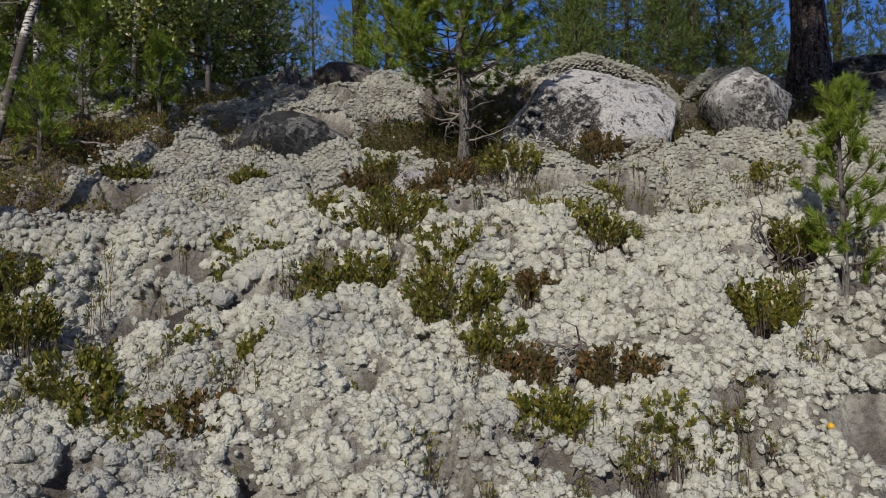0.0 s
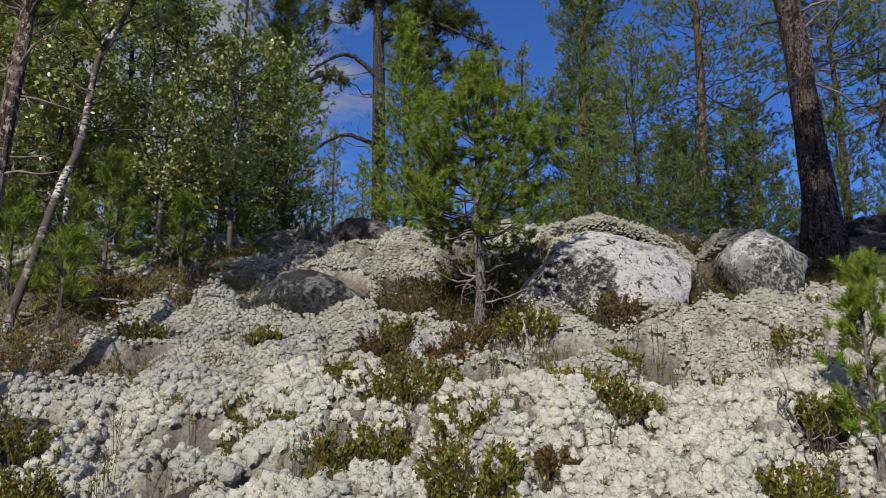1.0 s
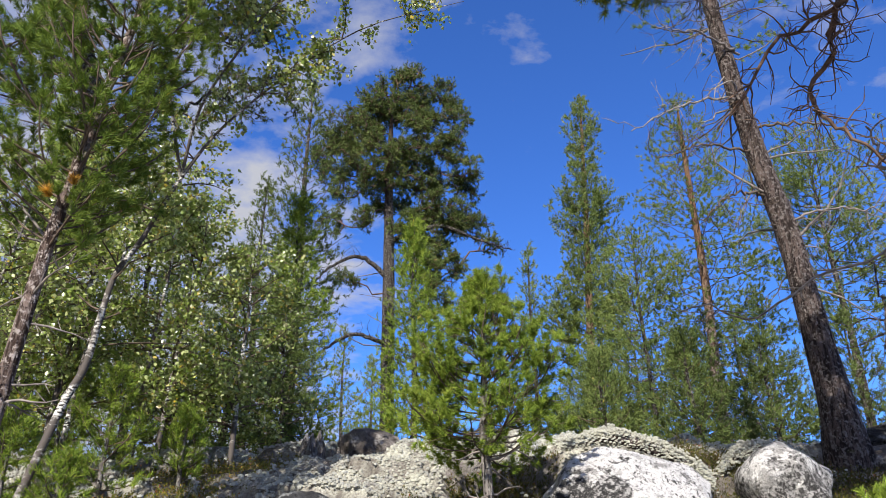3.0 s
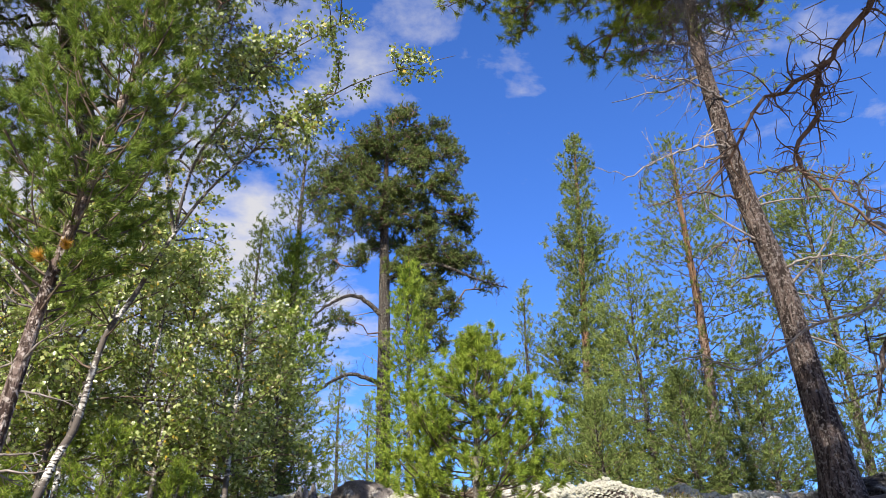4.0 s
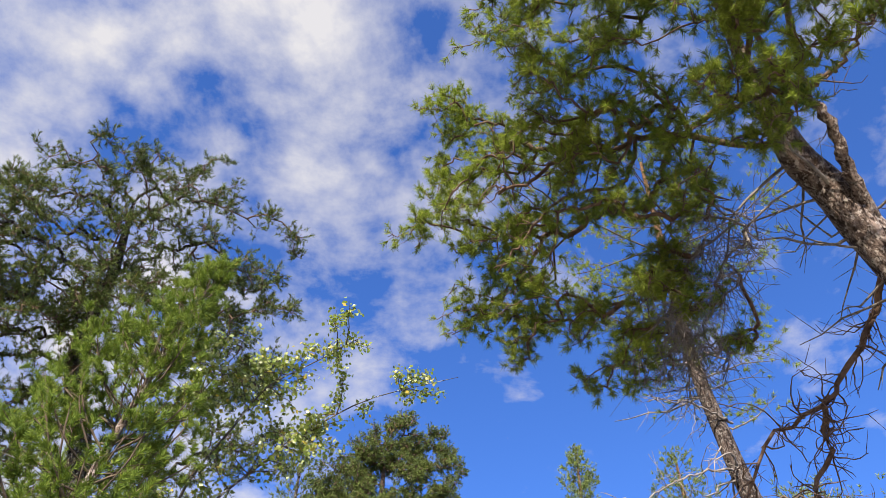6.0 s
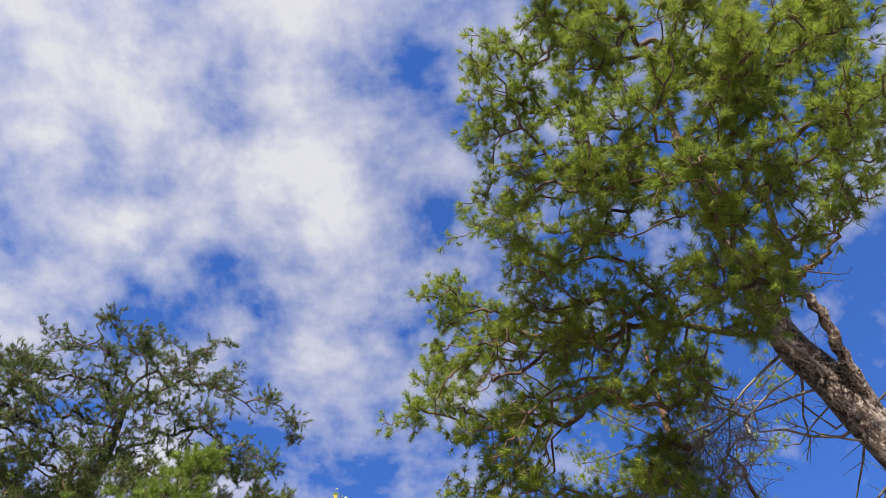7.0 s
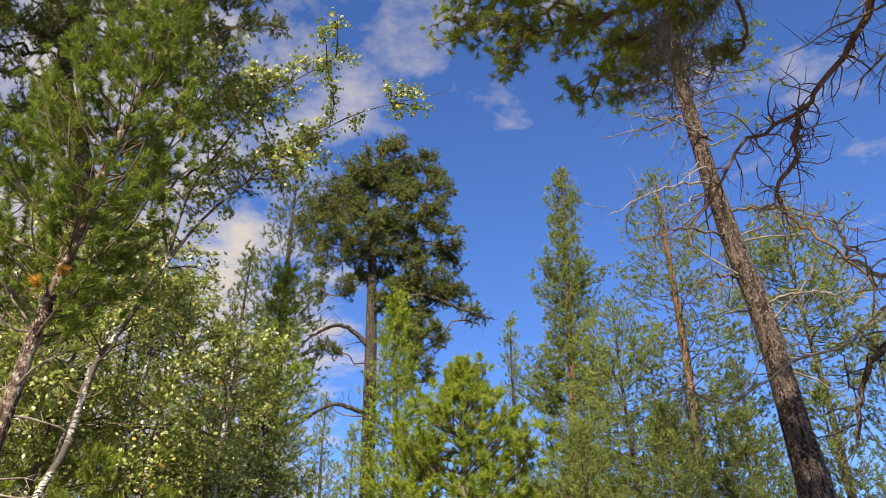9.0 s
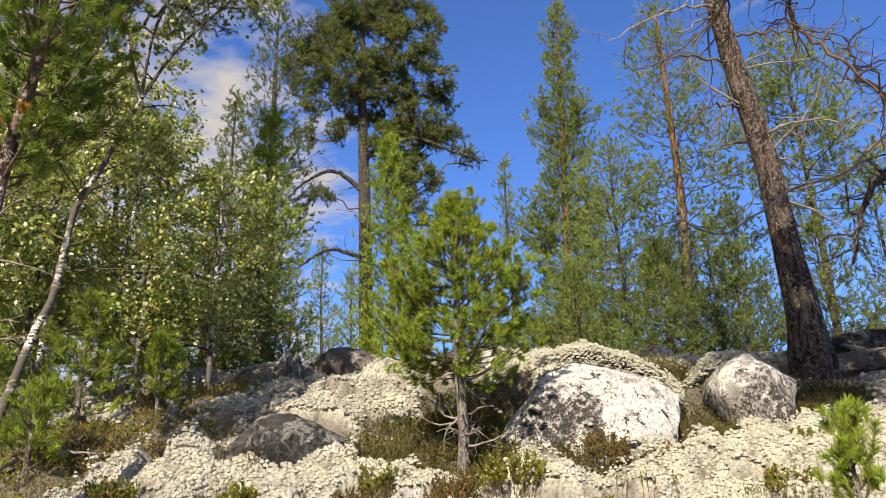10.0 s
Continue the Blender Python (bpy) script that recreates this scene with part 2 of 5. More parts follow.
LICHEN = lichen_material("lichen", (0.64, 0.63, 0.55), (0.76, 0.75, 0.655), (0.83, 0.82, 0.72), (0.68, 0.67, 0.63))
# greyer crest copy, darkened further in colour to offset full sun on its heads
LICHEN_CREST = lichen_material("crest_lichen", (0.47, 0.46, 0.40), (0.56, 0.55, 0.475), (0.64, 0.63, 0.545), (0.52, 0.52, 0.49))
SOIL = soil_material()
ROCK = rock_material("pale_granite", (0.56, 0.54, 0.535), (0.24, 0.23, 0.228), (0.74, 0.72, 0.725), (0.035, 0.034, 0.035), 0.43, 0.58, (-0.30, -0.36, 0.12, 0.24))
ROCK_PALE = rock_material("white_crusted_granite", (0.60, 0.58, 0.57), (0.30, 0.285, 0.28), (0.63, 0.61, 0.615), (0.035, 0.034, 0.035), 0.44)
ROCK_SPECKLED = rock_material("speckled_granite", (0.55, 0.53, 0.52), (0.26, 0.25, 0.245), (0.78, 0.76, 0.75), (0.04, 0.038, 0.038), 0.44, 0.46, (-0.03, -0.28, -0.06, 0.10))
# dark granite with black lichen; tone also carries tree shade over the left boulders
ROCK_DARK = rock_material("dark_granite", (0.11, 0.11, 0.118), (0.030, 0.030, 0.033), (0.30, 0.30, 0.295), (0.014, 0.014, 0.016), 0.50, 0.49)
ROCK_BROWN = rock_material("weathered_granite", (0.24, 0.21, 0.195), (0.085, 0.072, 0.066), (0.42, 0.40, 0.365), (0.04, 0.035, 0.03), 0.55)
BARK_OLD = bark_material("old_pine_bark", (0.145, 0.110, 0.100), (0.030, 0.022, 0.020), (0.30, 0.16, 0.085), 7.0, 9.5, 0.25, (0.30, 0.28, 0.27))
BARK_RED = bark_material("red_pine_bark", (0.31, 0.235, 0.205), (0.055, 0.036, 0.030), (0.33, 0.19, 0.11), 5.2, 8.0, 0.0, (0.66, 0.60, 0.57))
BARK_DARK = bark_material("dark_bark", (0.085, 0.070, 0.060), (0.022, 0.018, 0.016), (0.13, 0.085, 0.06), 9.0, 12.0)
BARK_GREY = bark_material("sapling_bark", (0.30, 0.27, 0.25), (0.10, 0.085, 0.08))
BIRCH = birch_bark_material()
TWIG = twig_material("twigs", (0.06, 0.045, 0.035), (0.16, 0.12, 0.09))
LIMB = twig_material("pine_limbs", (0.070, 0.044, 0.034), (0.20, 0.13, 0.095))
TWIG_GREY = twig_material("dead_twigs", (0.11, 0.095, 0.085), (0.33, 0.29, 0.265))
NEEDLE_SAP = needle_material("sapling_needles", (0.050, 0.100, 0.014), (0.150, 0.235, 0.028), (0.34, 0.41, 0.065), 0.012, 0.22)
NEEDLE_YOUNG = needle_material("young_pine_needles", (0.032, 0.070, 0.013), (0.100, 0.172, 0.026), (0.26, 0.33, 0.060), 0.012, 0.20)
NEEDLE_PINE = needle_material("pine_needles", (0.055, 0.095, 0.016), (0.180, 0.245, 0.036), (0.43, 0.48, 0.09), 0.02, 0.48)
NEEDLE_DARK = needle_material("dark_needles", (0.029, 0.048, 0.014), (0.078, 0.107, 0.025), (0.165, 0.212, 0.063), 0.01, 0.06)
NEEDLE_GREY = needle_material("far_needles", (0.060, 0.100, 0.026), (0.130, 0.180, 0.046), (0.235, 0.28, 0.080), 0.01, 0.10)
NEEDLE_DEAD = needle_material("dead_needles", (0.50, 0.22, 0.03), (0.62, 0.32, 0.05), (0.70, 0.42, 0.09), 0.0)
# palest birch tone doubles for white sun glints, the darkest for canopy shade
LEAF_BIRCH = leaf_material("birch_leaves", (0.075, 0.120, 0.018), (0.23, 0.31, 0.055), (0.58, 0.62, 0.30), (0.60, 0.42, 0.05), 0.40, 0.33, 0.8)
LEAF_SHRUB = leaf_material("lingonberry_leaves", (0.05, 0.062, 0.010), (0.125, 0.13, 0.018), (0.25, 0.22, 0.035), (0.20, 0.07, 0.03), 0.2, 0.4, 0.5)
LEAF_BROWN = leaf_material("heath_leaves", (0.055, 0.050, 0.018), (0.10, 0.075, 0.028), (0.16, 0.085, 0.03), (0.26, 0.09, 0.03), 0.2, 0.6, 0.3)
LEAF_RUST = leaf_material("rusty_heath_leaves", (0.05, 0.065, 0.010), (0.13, 0.135, 0.020), (0.33, 0.25, 0.04), (0.40, 0.11, 0.03), 0.2, 0.5, 0.3)
LEAF_MOSS = leaf_material("crowberry_leaves", (0.022, 0.030, 0.008), (0.065, 0.068, 0.014), (0.17, 0.15, 0.03), (0.22, 0.07, 0.03), 0.15, 0.6, 0.12)

# ---- geometry tools ----
rng = np.random.default_rng(7)


def vnoise(p, seed=0):
    """Smooth value noise in three dimensions, 0 to 1, for an (n, 3) array."""
    p = np.asarray(p, float)
    i = np.floor(p).astype(np.int64)
    f = p - i
    f = f * f * (3 - 2 * f)
    total = np.zeros(len(p))
    for dx in (0, 1):
        for dy in (0, 1):
            for dz in (0, 1):
                h = (i[:, 0] + dx) * 374761393 + (i[:, 1] + dy) * 668265263 + (i[:, 2] + dz) * 2147483647 + seed * 1274126177
                h = (h ^ (h >> 13)) * 1274126177
                h = (h ^ (h >> 16)) & 0xFFFF
                w = np.where(dx, f[:, 0], 1 - f[:, 0]) * np.where(dy, f[:, 1], 1 - f[:, 1]) * np.where(dz, f[:, 2], 1 - f[:, 2])
                total += w * (h / 65535.0)
    return total


def fbm(p, octaves=4, seed=0):
    total, amp, norm = np.zeros(len(p)), 1.0, 0.0
    p = np.asarray(p, float)
    for k in range(octaves):
        total += amp * vnoise(p, seed + k)
        norm += amp
        p, amp = p * 2.03 + 11.7, amp * 0.5
    return total / norm


def unit(v):
    return v / np.maximum(np.linalg.norm(v, axis=-1, keepdims=True), 1e-9)


class Geo:
    """Gathers triangles and quads, then makes one mesh of them."""

    def __init__(self):
        self.v, self.t, self.q, self.n = [], [], [], 0

    def add(self, verts, tris=None, quads=None):
        verts = np.asarray(verts, float).reshape(-1, 3)
        if tris is not None and len(tris):
            self.t.append(np.asarray(tris, np.int64).reshape(-1, 3) + self.n)
        if quads is not None and len(quads):
            self.q.append(np.asarray(quads, np.int64).reshape(-1, 4) + self.n)
        self.v.append(verts)
        self.n += len(verts)

    def tube(self, pts, radii, sides=6, wobble=0.0):
        pts, radii = np.asarray(pts, float), np.asarray(radii, float)
        k = len(pts)
        d = unit(np.gradient(pts, axis=0))
        up = np.array([0, 0, 1.0]) if abs(d[0, 2]) < 0.8 else np.array([1.0, 0, 0])
        a = unit(np.cross(d, up))
        b = np.cross(d, a)
        th = np.linspace(0, 2 * np.pi, sides, endpoint=False)
        ring = a[:, None] * np.cos(th)[None, :, None] + b[:, None] * np.sin(th)[None, :, None]
        r = radii[:, None, None] * np.ones((k, sides, 1))
        if wobble:
            flatp = (pts[:, None] + ring * 0.3).reshape(-1, 3)
            r = r * (1 + wobble * (fbm(flatp * 5.0, 3, 3) - 0.5).reshape(k, sides, 1) * 2)
        v = (pts[:, None] + ring * r).reshape(-1, 3)
        i = np.arange(k - 1)[:, None] * sides
        j = np.arange(sides)[None]
        q = np.stack([i + j, i + (j + 1) % sides, i + sides + (j + 1) % sides, i + sides + j], -1).reshape(-1, 4)
        tip = np.stack([np.full(sides, k * sides), (k - 1) * sides + (np.arange(sides) + 1) % sides, (k - 1) * sides + np.arange(sides)][::-1], -1)
        v = np.vstack([v, pts[-1] + d[-1] * radii[-1] * 0.6])
        self.add(v, tip, q)

    def spikes(self, a, b, ra, rb):
        """Many straight twigs at once: three-sided, from a to b."""
        a, b = np.asarray(a, float).reshape(-1, 3), np.asarray(b, float).reshape(-1, 3)
        n = len(a)
        if not n:
            return
        d = unit(b - a)
        up = np.where(np.abs(d[:, 2:3]) < 0.8, np.array([[0, 0, 1.0]]), np.array([[1.0, 0, 0]]))
        s = unit(np.cross(d, up))
        u = np.cross(d, s)
        ra, rb = np.broadcast_to(ra, n)[:, None], np.broadcast_to(rb, n)[:, None]
        v = []
        for base, r in ((a, ra), (b, rb)):
            for th in (0, 2.094, 4.189):
                v.append(base + r * (s * math.cos(th) + u * math.sin(th)))
        v = np.stack(v, 1).reshape(-1, 3)
        o = np.arange(n)[:, None, None] * 6
        q = np.array([[0, 1, 4, 3], [1, 2, 5, 4], [2, 0, 3, 5]])[None] + o
        self.add(v, None, q.reshape(-1, 4))

    def tufts(self, pos, way, length, width, k, spread=0.75, back=0.75, seed=1):
        """Needle tufts: k thin blades fanning forwards round each twig end."""
        pos, way = np.asarray(pos, float).reshape(-1, 3), unit(np.asarray(way, float).reshape(-1, 3))
        n = len(pos)
        if not n:
            return
        g = np.random.default_rng(seed)
        w = way[:, None]
        side = g.normal(size=(n, k, 3))
        side = unit(side - (side * w).sum(-1, keepdims=True) * w)
        d = unit(w + side * spread * g.uniform(0.55, 1.25, (n, k, 1)))
        s0 = pos[:, None] - w * length * back * g.uniform(0, 1.6, (n, k, 1))
        L = length * g.uniform(0.7, 1.15, (n, k, 1)) * g.uniform(0.75, 1.15, (n, 1, 1))
        e = unit(np.cross(d, g.normal(size=(n, k, 3)))) * width * 0.5
        v = np.stack([s0 + e, s0 - e, s0 + d * L], 2).reshape(-1, 3)
        self.add(v, np.arange(n * k * 3).reshape(-1, 3))

    def leaves(self, pos, size, seed=1, up=0.5, ratio=0.7, way=None):
        """Small folded leaves, each of two triangles."""
        pos = np.asarray(pos, float).reshape(-1, 3)
        n = len(pos)
        if not n:
            return
        g = np.random.default_rng(seed)
        nrm = unit(g.normal(size=(n, 3)) + np.array([0, 0, up]))
        d = unit(np.cross(nrm, g.normal(size=(n, 3))))
        if way is not None:
            d = unit(unit(way) * 1.2 + d)
        s = unit(np.cross(nrm, d))
        L = (size * g.uniform(0.7, 1.25, n))[:, None]
        v = np.stack([pos, pos + d * L * 0.45 + s * L * ratio * 0.5 + nrm * L * 0.08, pos + d * L, pos + d * L * 0.45 - s * L * ratio * 0.5 + nrm * L * 0.08], 1).reshape(-1, 3)
        o = np.arange(n)[:, None] * 4
        self.add(v, np.concatenate([o + np.array([[0, 1, 2]]), o + np.array([[0, 2, 3]])], 0))

    def mesh(self, name, material, smooth=False):
        me = bpy.data.meshes.new(name)
        v = np.concatenate(self.v) if self.v else np.zeros((0, 3))
        t = np.concatenate(self.t) if self.t else np.zeros((0, 3), np.int64)
        q = np.concatenate(self.q) if self.q else np.zeros((0, 4), np.int64)
        loops = np.concatenate([t.ravel(), q.ravel()]).astype(np.int32)
        total = np.concatenate([np.full(len(t), 3), np.full(len(q), 4)]).astype(np.int32)
        start = np.concatenate([[0], np.cumsum(total)[:-1]]).astype(np.int32)
        me.vertices.add(len(v))
        me.vertices.foreach_set("co", v.astype(np.float32).ravel())
        me.loops.add(len(loops))
        me.loops.foreach_set("vertex_index", loops)
        me.polygons.add(len(total))
        me.polygons.foreach_set("loop_start", start)
        if smooth:
            me.polygons.foreach_set("use_smooth", np.ones(len(total), bool))
        me.materials.append(material)
        me.update(calc_edges=True)
        return me

    def part(self, name, material, parent, label="", smooth=False):
        ob = new(name, self.mesh(name, material, smooth))
        ob.parent = parent
        ob.matrix_parent_inverse = parent.matrix_world.inverted()
        if label:
            tagged(ob, label)
        return ob


def thing(name, place, label, category, group="", kind=""):
    """An empty at a thing's base, which its parts hang under."""
    ob = new(name)
    ob.empty_display_size = 0.1
    ob.location = place
    ob.matrix_world = Matrix.Translation(place)
    return tagged(ob, label, category, group, kind)


def smooth_path(pts, n):
    """Catmull-Rom through a few points."""
    p = np.asarray(pts, float)
    p = np.vstack([2 * p[0] - p[1], p, 2 * p[-1] - p[-2]])
    u = np.linspace(0, len(p) - 3 - 1e-6, n)
    i = u.astype(int)
    f = (u - i)[:, None]
    a, b, c, d = p[i], p[i + 1], p[i + 2], p[i + 3]
    return 0.5 * (2 * b + (c - a) * f + (2 * a - 5 * b + 4 * c - d) * f ** 2 + (3 * b - a - 3 * c + d) * f ** 3)


# ---- the ground ----
def soft_min(a, b, k):
    h = np.clip(0.5 + 0.5 * (b - a) / k, 0, 1)
    return b * (1 - h) + a * h - k * h * (1 - h)


def ground(x, y):
    """Height of the slope, its crest and the flat wood behind it."""
    x, y = np.asarray(x, float), np.asarray(y, float)
    slope = np.where(y < 0, 0.30 * y, 0.30 * y + 0.16 * np.minimum(y, 6) * np.clip(y / 2, 0, 1))
    top = 2.72 + 0.22 * np.exp(-(((x - 0.95) / 0.95) ** 2)) - 0.12 * np.clip((-x - 1.5) / 2, 0, 1) + 0.08 * np.clip((x - 2.2) / 1.5, 0, 1)
    top = top - 0.02 * np.clip(y - 9, 0, 30)
    z = soft_min(np.clip(slope, -2.5, 50), top, 0.30)
    # ledges behind the two pale boulders
    for cx, w, y0, top_z in ((1.08, 0.72, 5.04, 2.60), (1.98, 0.42, 5.28, 2.62)):
        s = np.clip((y - y0) / 0.14, 0, 1) * np.clip(1.6 - np.abs(x - cx) / w * 1.6, 0, 1) ** 0.5
        lift = np.clip(top_z + 0.06 * (y - y0) - z, 0, None)
        z = z + lift * s * s * (3 - 2 * np.clip(s, 0, 1)) * np.clip((y0 + 1.6 - y) / 0.8, 0, 1)
    p = np.stack([x.ravel(), y.ravel(), np.zeros(x.size)], -1)
    near = np.exp(-((np.abs(y.ravel() - 3.5) / 6) ** 4))
    bumps = 0.20 * (fbm(p * np.array([0.9, 1.5, 1]), 3, 5) - 0.5) + 0.17 * (fbm(p * np.array([2.2, 4.0, 1]), 3, 15) - 0.5)
    far = 1.2 * (fbm(p * 0.06, 3, 25) - 0.5) * np.clip((np.hypot(p[:, 0], p[:, 1]) - 12) / 20, 0, 1)
    return z + ((bumps * near) + far).reshape(x.shape)


def gz(x, y):
    return float(ground(np.array([x]), np.array([y]))[0])


def axis(lo, hi, step, far):
    """Even steps between lo and hi, growing ones out to far."""
    mid = list(np.arange(lo, hi + 1e-6, step))
    out, s, p = [], step, hi
    while p < far:
        s *= 1.35
        p += s
        out.append(p)
    left, s, p = [], step, lo
    while p > -far:
        s *= 1.35
        p -= s
        left.append(p)
    return np.array(left[::-1] + mid + out)


BARE = [(0.88, 4.62, 0.56, 0.44), (1.98, 4.97, 0.32, 0.30), (-0.81, 4.52, 0.36, 0.26), (-0.86, 2.64, 0.20, 0.09), (1.14, 1.94, 0.17, 0.11), (0.14, 3.36, 0.20, 0.12),
        (-1.04, 2.52, 0.20, 0.06), (-1.75, 3.10, 0.20, 0.10), (1.62, 2.72, 0.22, 0.20), (-0.13, 3.66, 0.12, 0.11), (-0.70, 6.08, 0.36, 0.30), (-1.13, 5.93, 0.20, 0.14), (3.25, 5.75, 0.75, 0.62),
        (0.36, 2.72, 0.10, 0.05), (0.50, 2.22, 0.16, 0.05), (-0.42, 3.10, 0.12, 0.06), (1.38, 2.93, 0.16, 0.10), (2.75, 5.8, 0.35, 0.3)]
HEATH = [(-0.02, 4.48, 0.52, 0.44), (0.46, 4.12, 0.56, 0.16), (1.56, 4.92, 0.26, 0.52), (2.45, 5.10, 0.32, 0.36), (-1.90, 4.72, 0.66, 0.42), (-2.45, 4.1, 0.62, 0.85), (-0.30, 3.62, 0.20, 0.20),
         (0.26, 4.99, 0.46, 0.28), (-1.8, 5.6, 0.75, 0.5), (1.9, 5.42, 0.45, 0.14), (-1.75, 3.55, 0.3, 0.2)]


def inside(x, y, spots, grow=1.0):
    d = np.full(x.shape, 9.0)
    for cx, cy, rx, ry in spots:
        d = np.minimum(d, ((x - cx) / (rx * grow)) ** 2 + ((y - cy) / (ry * grow)) ** 2)
    return d


CUSHION = np.random.default_rng(17).uniform((-4.6, 1.3), (4.6, 6.9), (1500, 2))


def cushions(x, y):
    """Distance to the nearest and the second nearest cushion's middle."""
    d1, d2 = np.empty(len(x)), np.empty(len(x))
    for a in range(0, len(x), 2000):
        d = np.hypot(x[a:a + 2000, None] - CUSHION[None, :, 0], (y[a:a + 2000, None] - CUSHION[None, :, 1]) * 1.15)
        d.partition(1, axis=1)
        d1[a:a + 2000], d2[a:a + 2000] = d[:, 0], d[:, 1]
    return d1, d2


def lichen_cover(x, y):
    """How closely lichen covers the soil: 0 to 1."""
    p = np.stack([x, y, 0 * x], -1)
    wob = 1 + 1.0 * (fbm(p * 9, 3, 41) - 0.5)
    c = np.clip((inside(x, y, BARE) * wob - 0.85) / 0.3, 0, 1) * np.clip((inside(x, y, HEATH) * wob - 0.75) / 0.3, 0, 1)
    c *= np.clip((fbm(p * np.array([4.5, 7.0, 1]), 4, 61) - 0.325) / 0.04, 0, 1)
    return c * np.clip((0.75 * y + 0.9 - np.abs(x)) / 0.3, 0, 1) * np.clip((7.0 - y) / 0.5, 0, 1) * np.clip((y - 0.9) / 0.3, 0, 1)


def cushion_height(x, y):
    p = np.stack([x, y, 0 * x], -1)
    d1, d2 = cushions(x, y)
    return 0.15 * np.sqrt(np.clip(1 - (d1 / 0.17) ** 2, 0.0, 1)) * (0.35 + 1.3 * fbm(p * 2.6, 2, 91)), d1, d2


def build_ground():
    xs, ys = axis(-3.6, 3.6, 0.036, 3500), axis(1.2, 7.0, 0.036, 3500)
    X, Y = np.meshgrid(xs, ys)
    Z = ground(X, Y)
    c = lichen_cover(X.ravel(), Y.ravel())
    near = c > 0
    up = np.zeros(c.shape)
    h, d1, d2 = cushion_height(X.ravel()[near], Y.ravel()[near])
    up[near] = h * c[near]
    # soil shows between cushions; its dark tone also stands for crevice shade
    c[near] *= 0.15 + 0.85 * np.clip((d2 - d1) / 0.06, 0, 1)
    # thin scattered lichen on the rest of the slope
    c = np.maximum(c, np.clip(0.30 - np.hypot(X.ravel(), Y.ravel() - 2) / 40, 0, 0.20) * (np.abs(Y.ravel() - 3) < 9))
    g = Geo()
    nx = len(xs)
    i = (np.arange(len(ys) - 1)[:, None] * nx + np.arange(nx - 1)[None]).ravel()
    g.add(np.stack([X.ravel(), Y.ravel(), Z.ravel() + up], -1), None, np.stack([i, i + 1, i + nx + 1, i + nx], -1))
    me = g.mesh("ground", SOIL, True)
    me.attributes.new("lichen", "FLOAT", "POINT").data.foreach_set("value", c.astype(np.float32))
    tagged(new("ground", me), "steep stony forest slope of brown soil, needles and lichen", "ground", kind="structure")


build_ground()

# Boulders and bare rocks: x, y, z of the middle, half sizes, turn, material, label
ROCKS = [
    ("boulder", (0.87, 4.64, 2.15), (0.61, 0.46, 0.46), 8, ROCK, "large rounded pale granite boulder with white crust and black lichen patches", 0.10, 11),
    ("boulder", (1.98, 4.97, 2.34), (0.32, 0.29, 0.29), 20, ROCK_SPECKLED, "rounded grey granite boulder speckled with black lichen", 0.13, 12),
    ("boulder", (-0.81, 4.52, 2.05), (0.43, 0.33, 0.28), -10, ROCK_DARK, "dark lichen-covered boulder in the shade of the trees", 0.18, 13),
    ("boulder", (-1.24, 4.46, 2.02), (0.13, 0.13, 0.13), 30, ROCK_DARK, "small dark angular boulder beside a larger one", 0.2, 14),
    ("rock", (-0.13, 3.66, 1.70), (0.13, 0.11, 0.17), 15, ROCK_PALE, "small pointed white-crusted rock among lingonberry shrubs", 0.25, 15),
    ("boulder", (-0.70, 6.20, 2.76), (0.37, 0.28, 0.25), 0, ROCK_BROWN, "flat weathered boulder on the crest of the slope", 0.16, 16),
    ("rock", (-0.86, 2.66, 1.20), (0.17, 0.10, 0.09), 35, ROCK_BROWN, "bare tilted grey rock showing through the lichen", 0.2, 17),
    ("rock", (1.14, 1.96, 0.88), (0.17, 0.12, 0.07), 10, ROCK_PALE, "bare flat grey rock at the lichen's edge", 0.2, 18),
    ("rock", (0.14, 3.36, 1.52), (0.20, 0.14, 0.07), -20, ROCK_BROWN, "flat brownish rock half covered by lichen", 0.2, 19),
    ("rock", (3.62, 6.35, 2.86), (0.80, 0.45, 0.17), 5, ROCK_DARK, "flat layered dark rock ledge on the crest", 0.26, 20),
    ("rock", (3.45, 5.95, 2.66), (0.66, 0.42, 0.16), -6, ROCK_BROWN, "flat dark rock ledge below another ledge", 0.26, 21),
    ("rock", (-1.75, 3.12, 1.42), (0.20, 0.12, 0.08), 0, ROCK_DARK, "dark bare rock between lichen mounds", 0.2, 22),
]


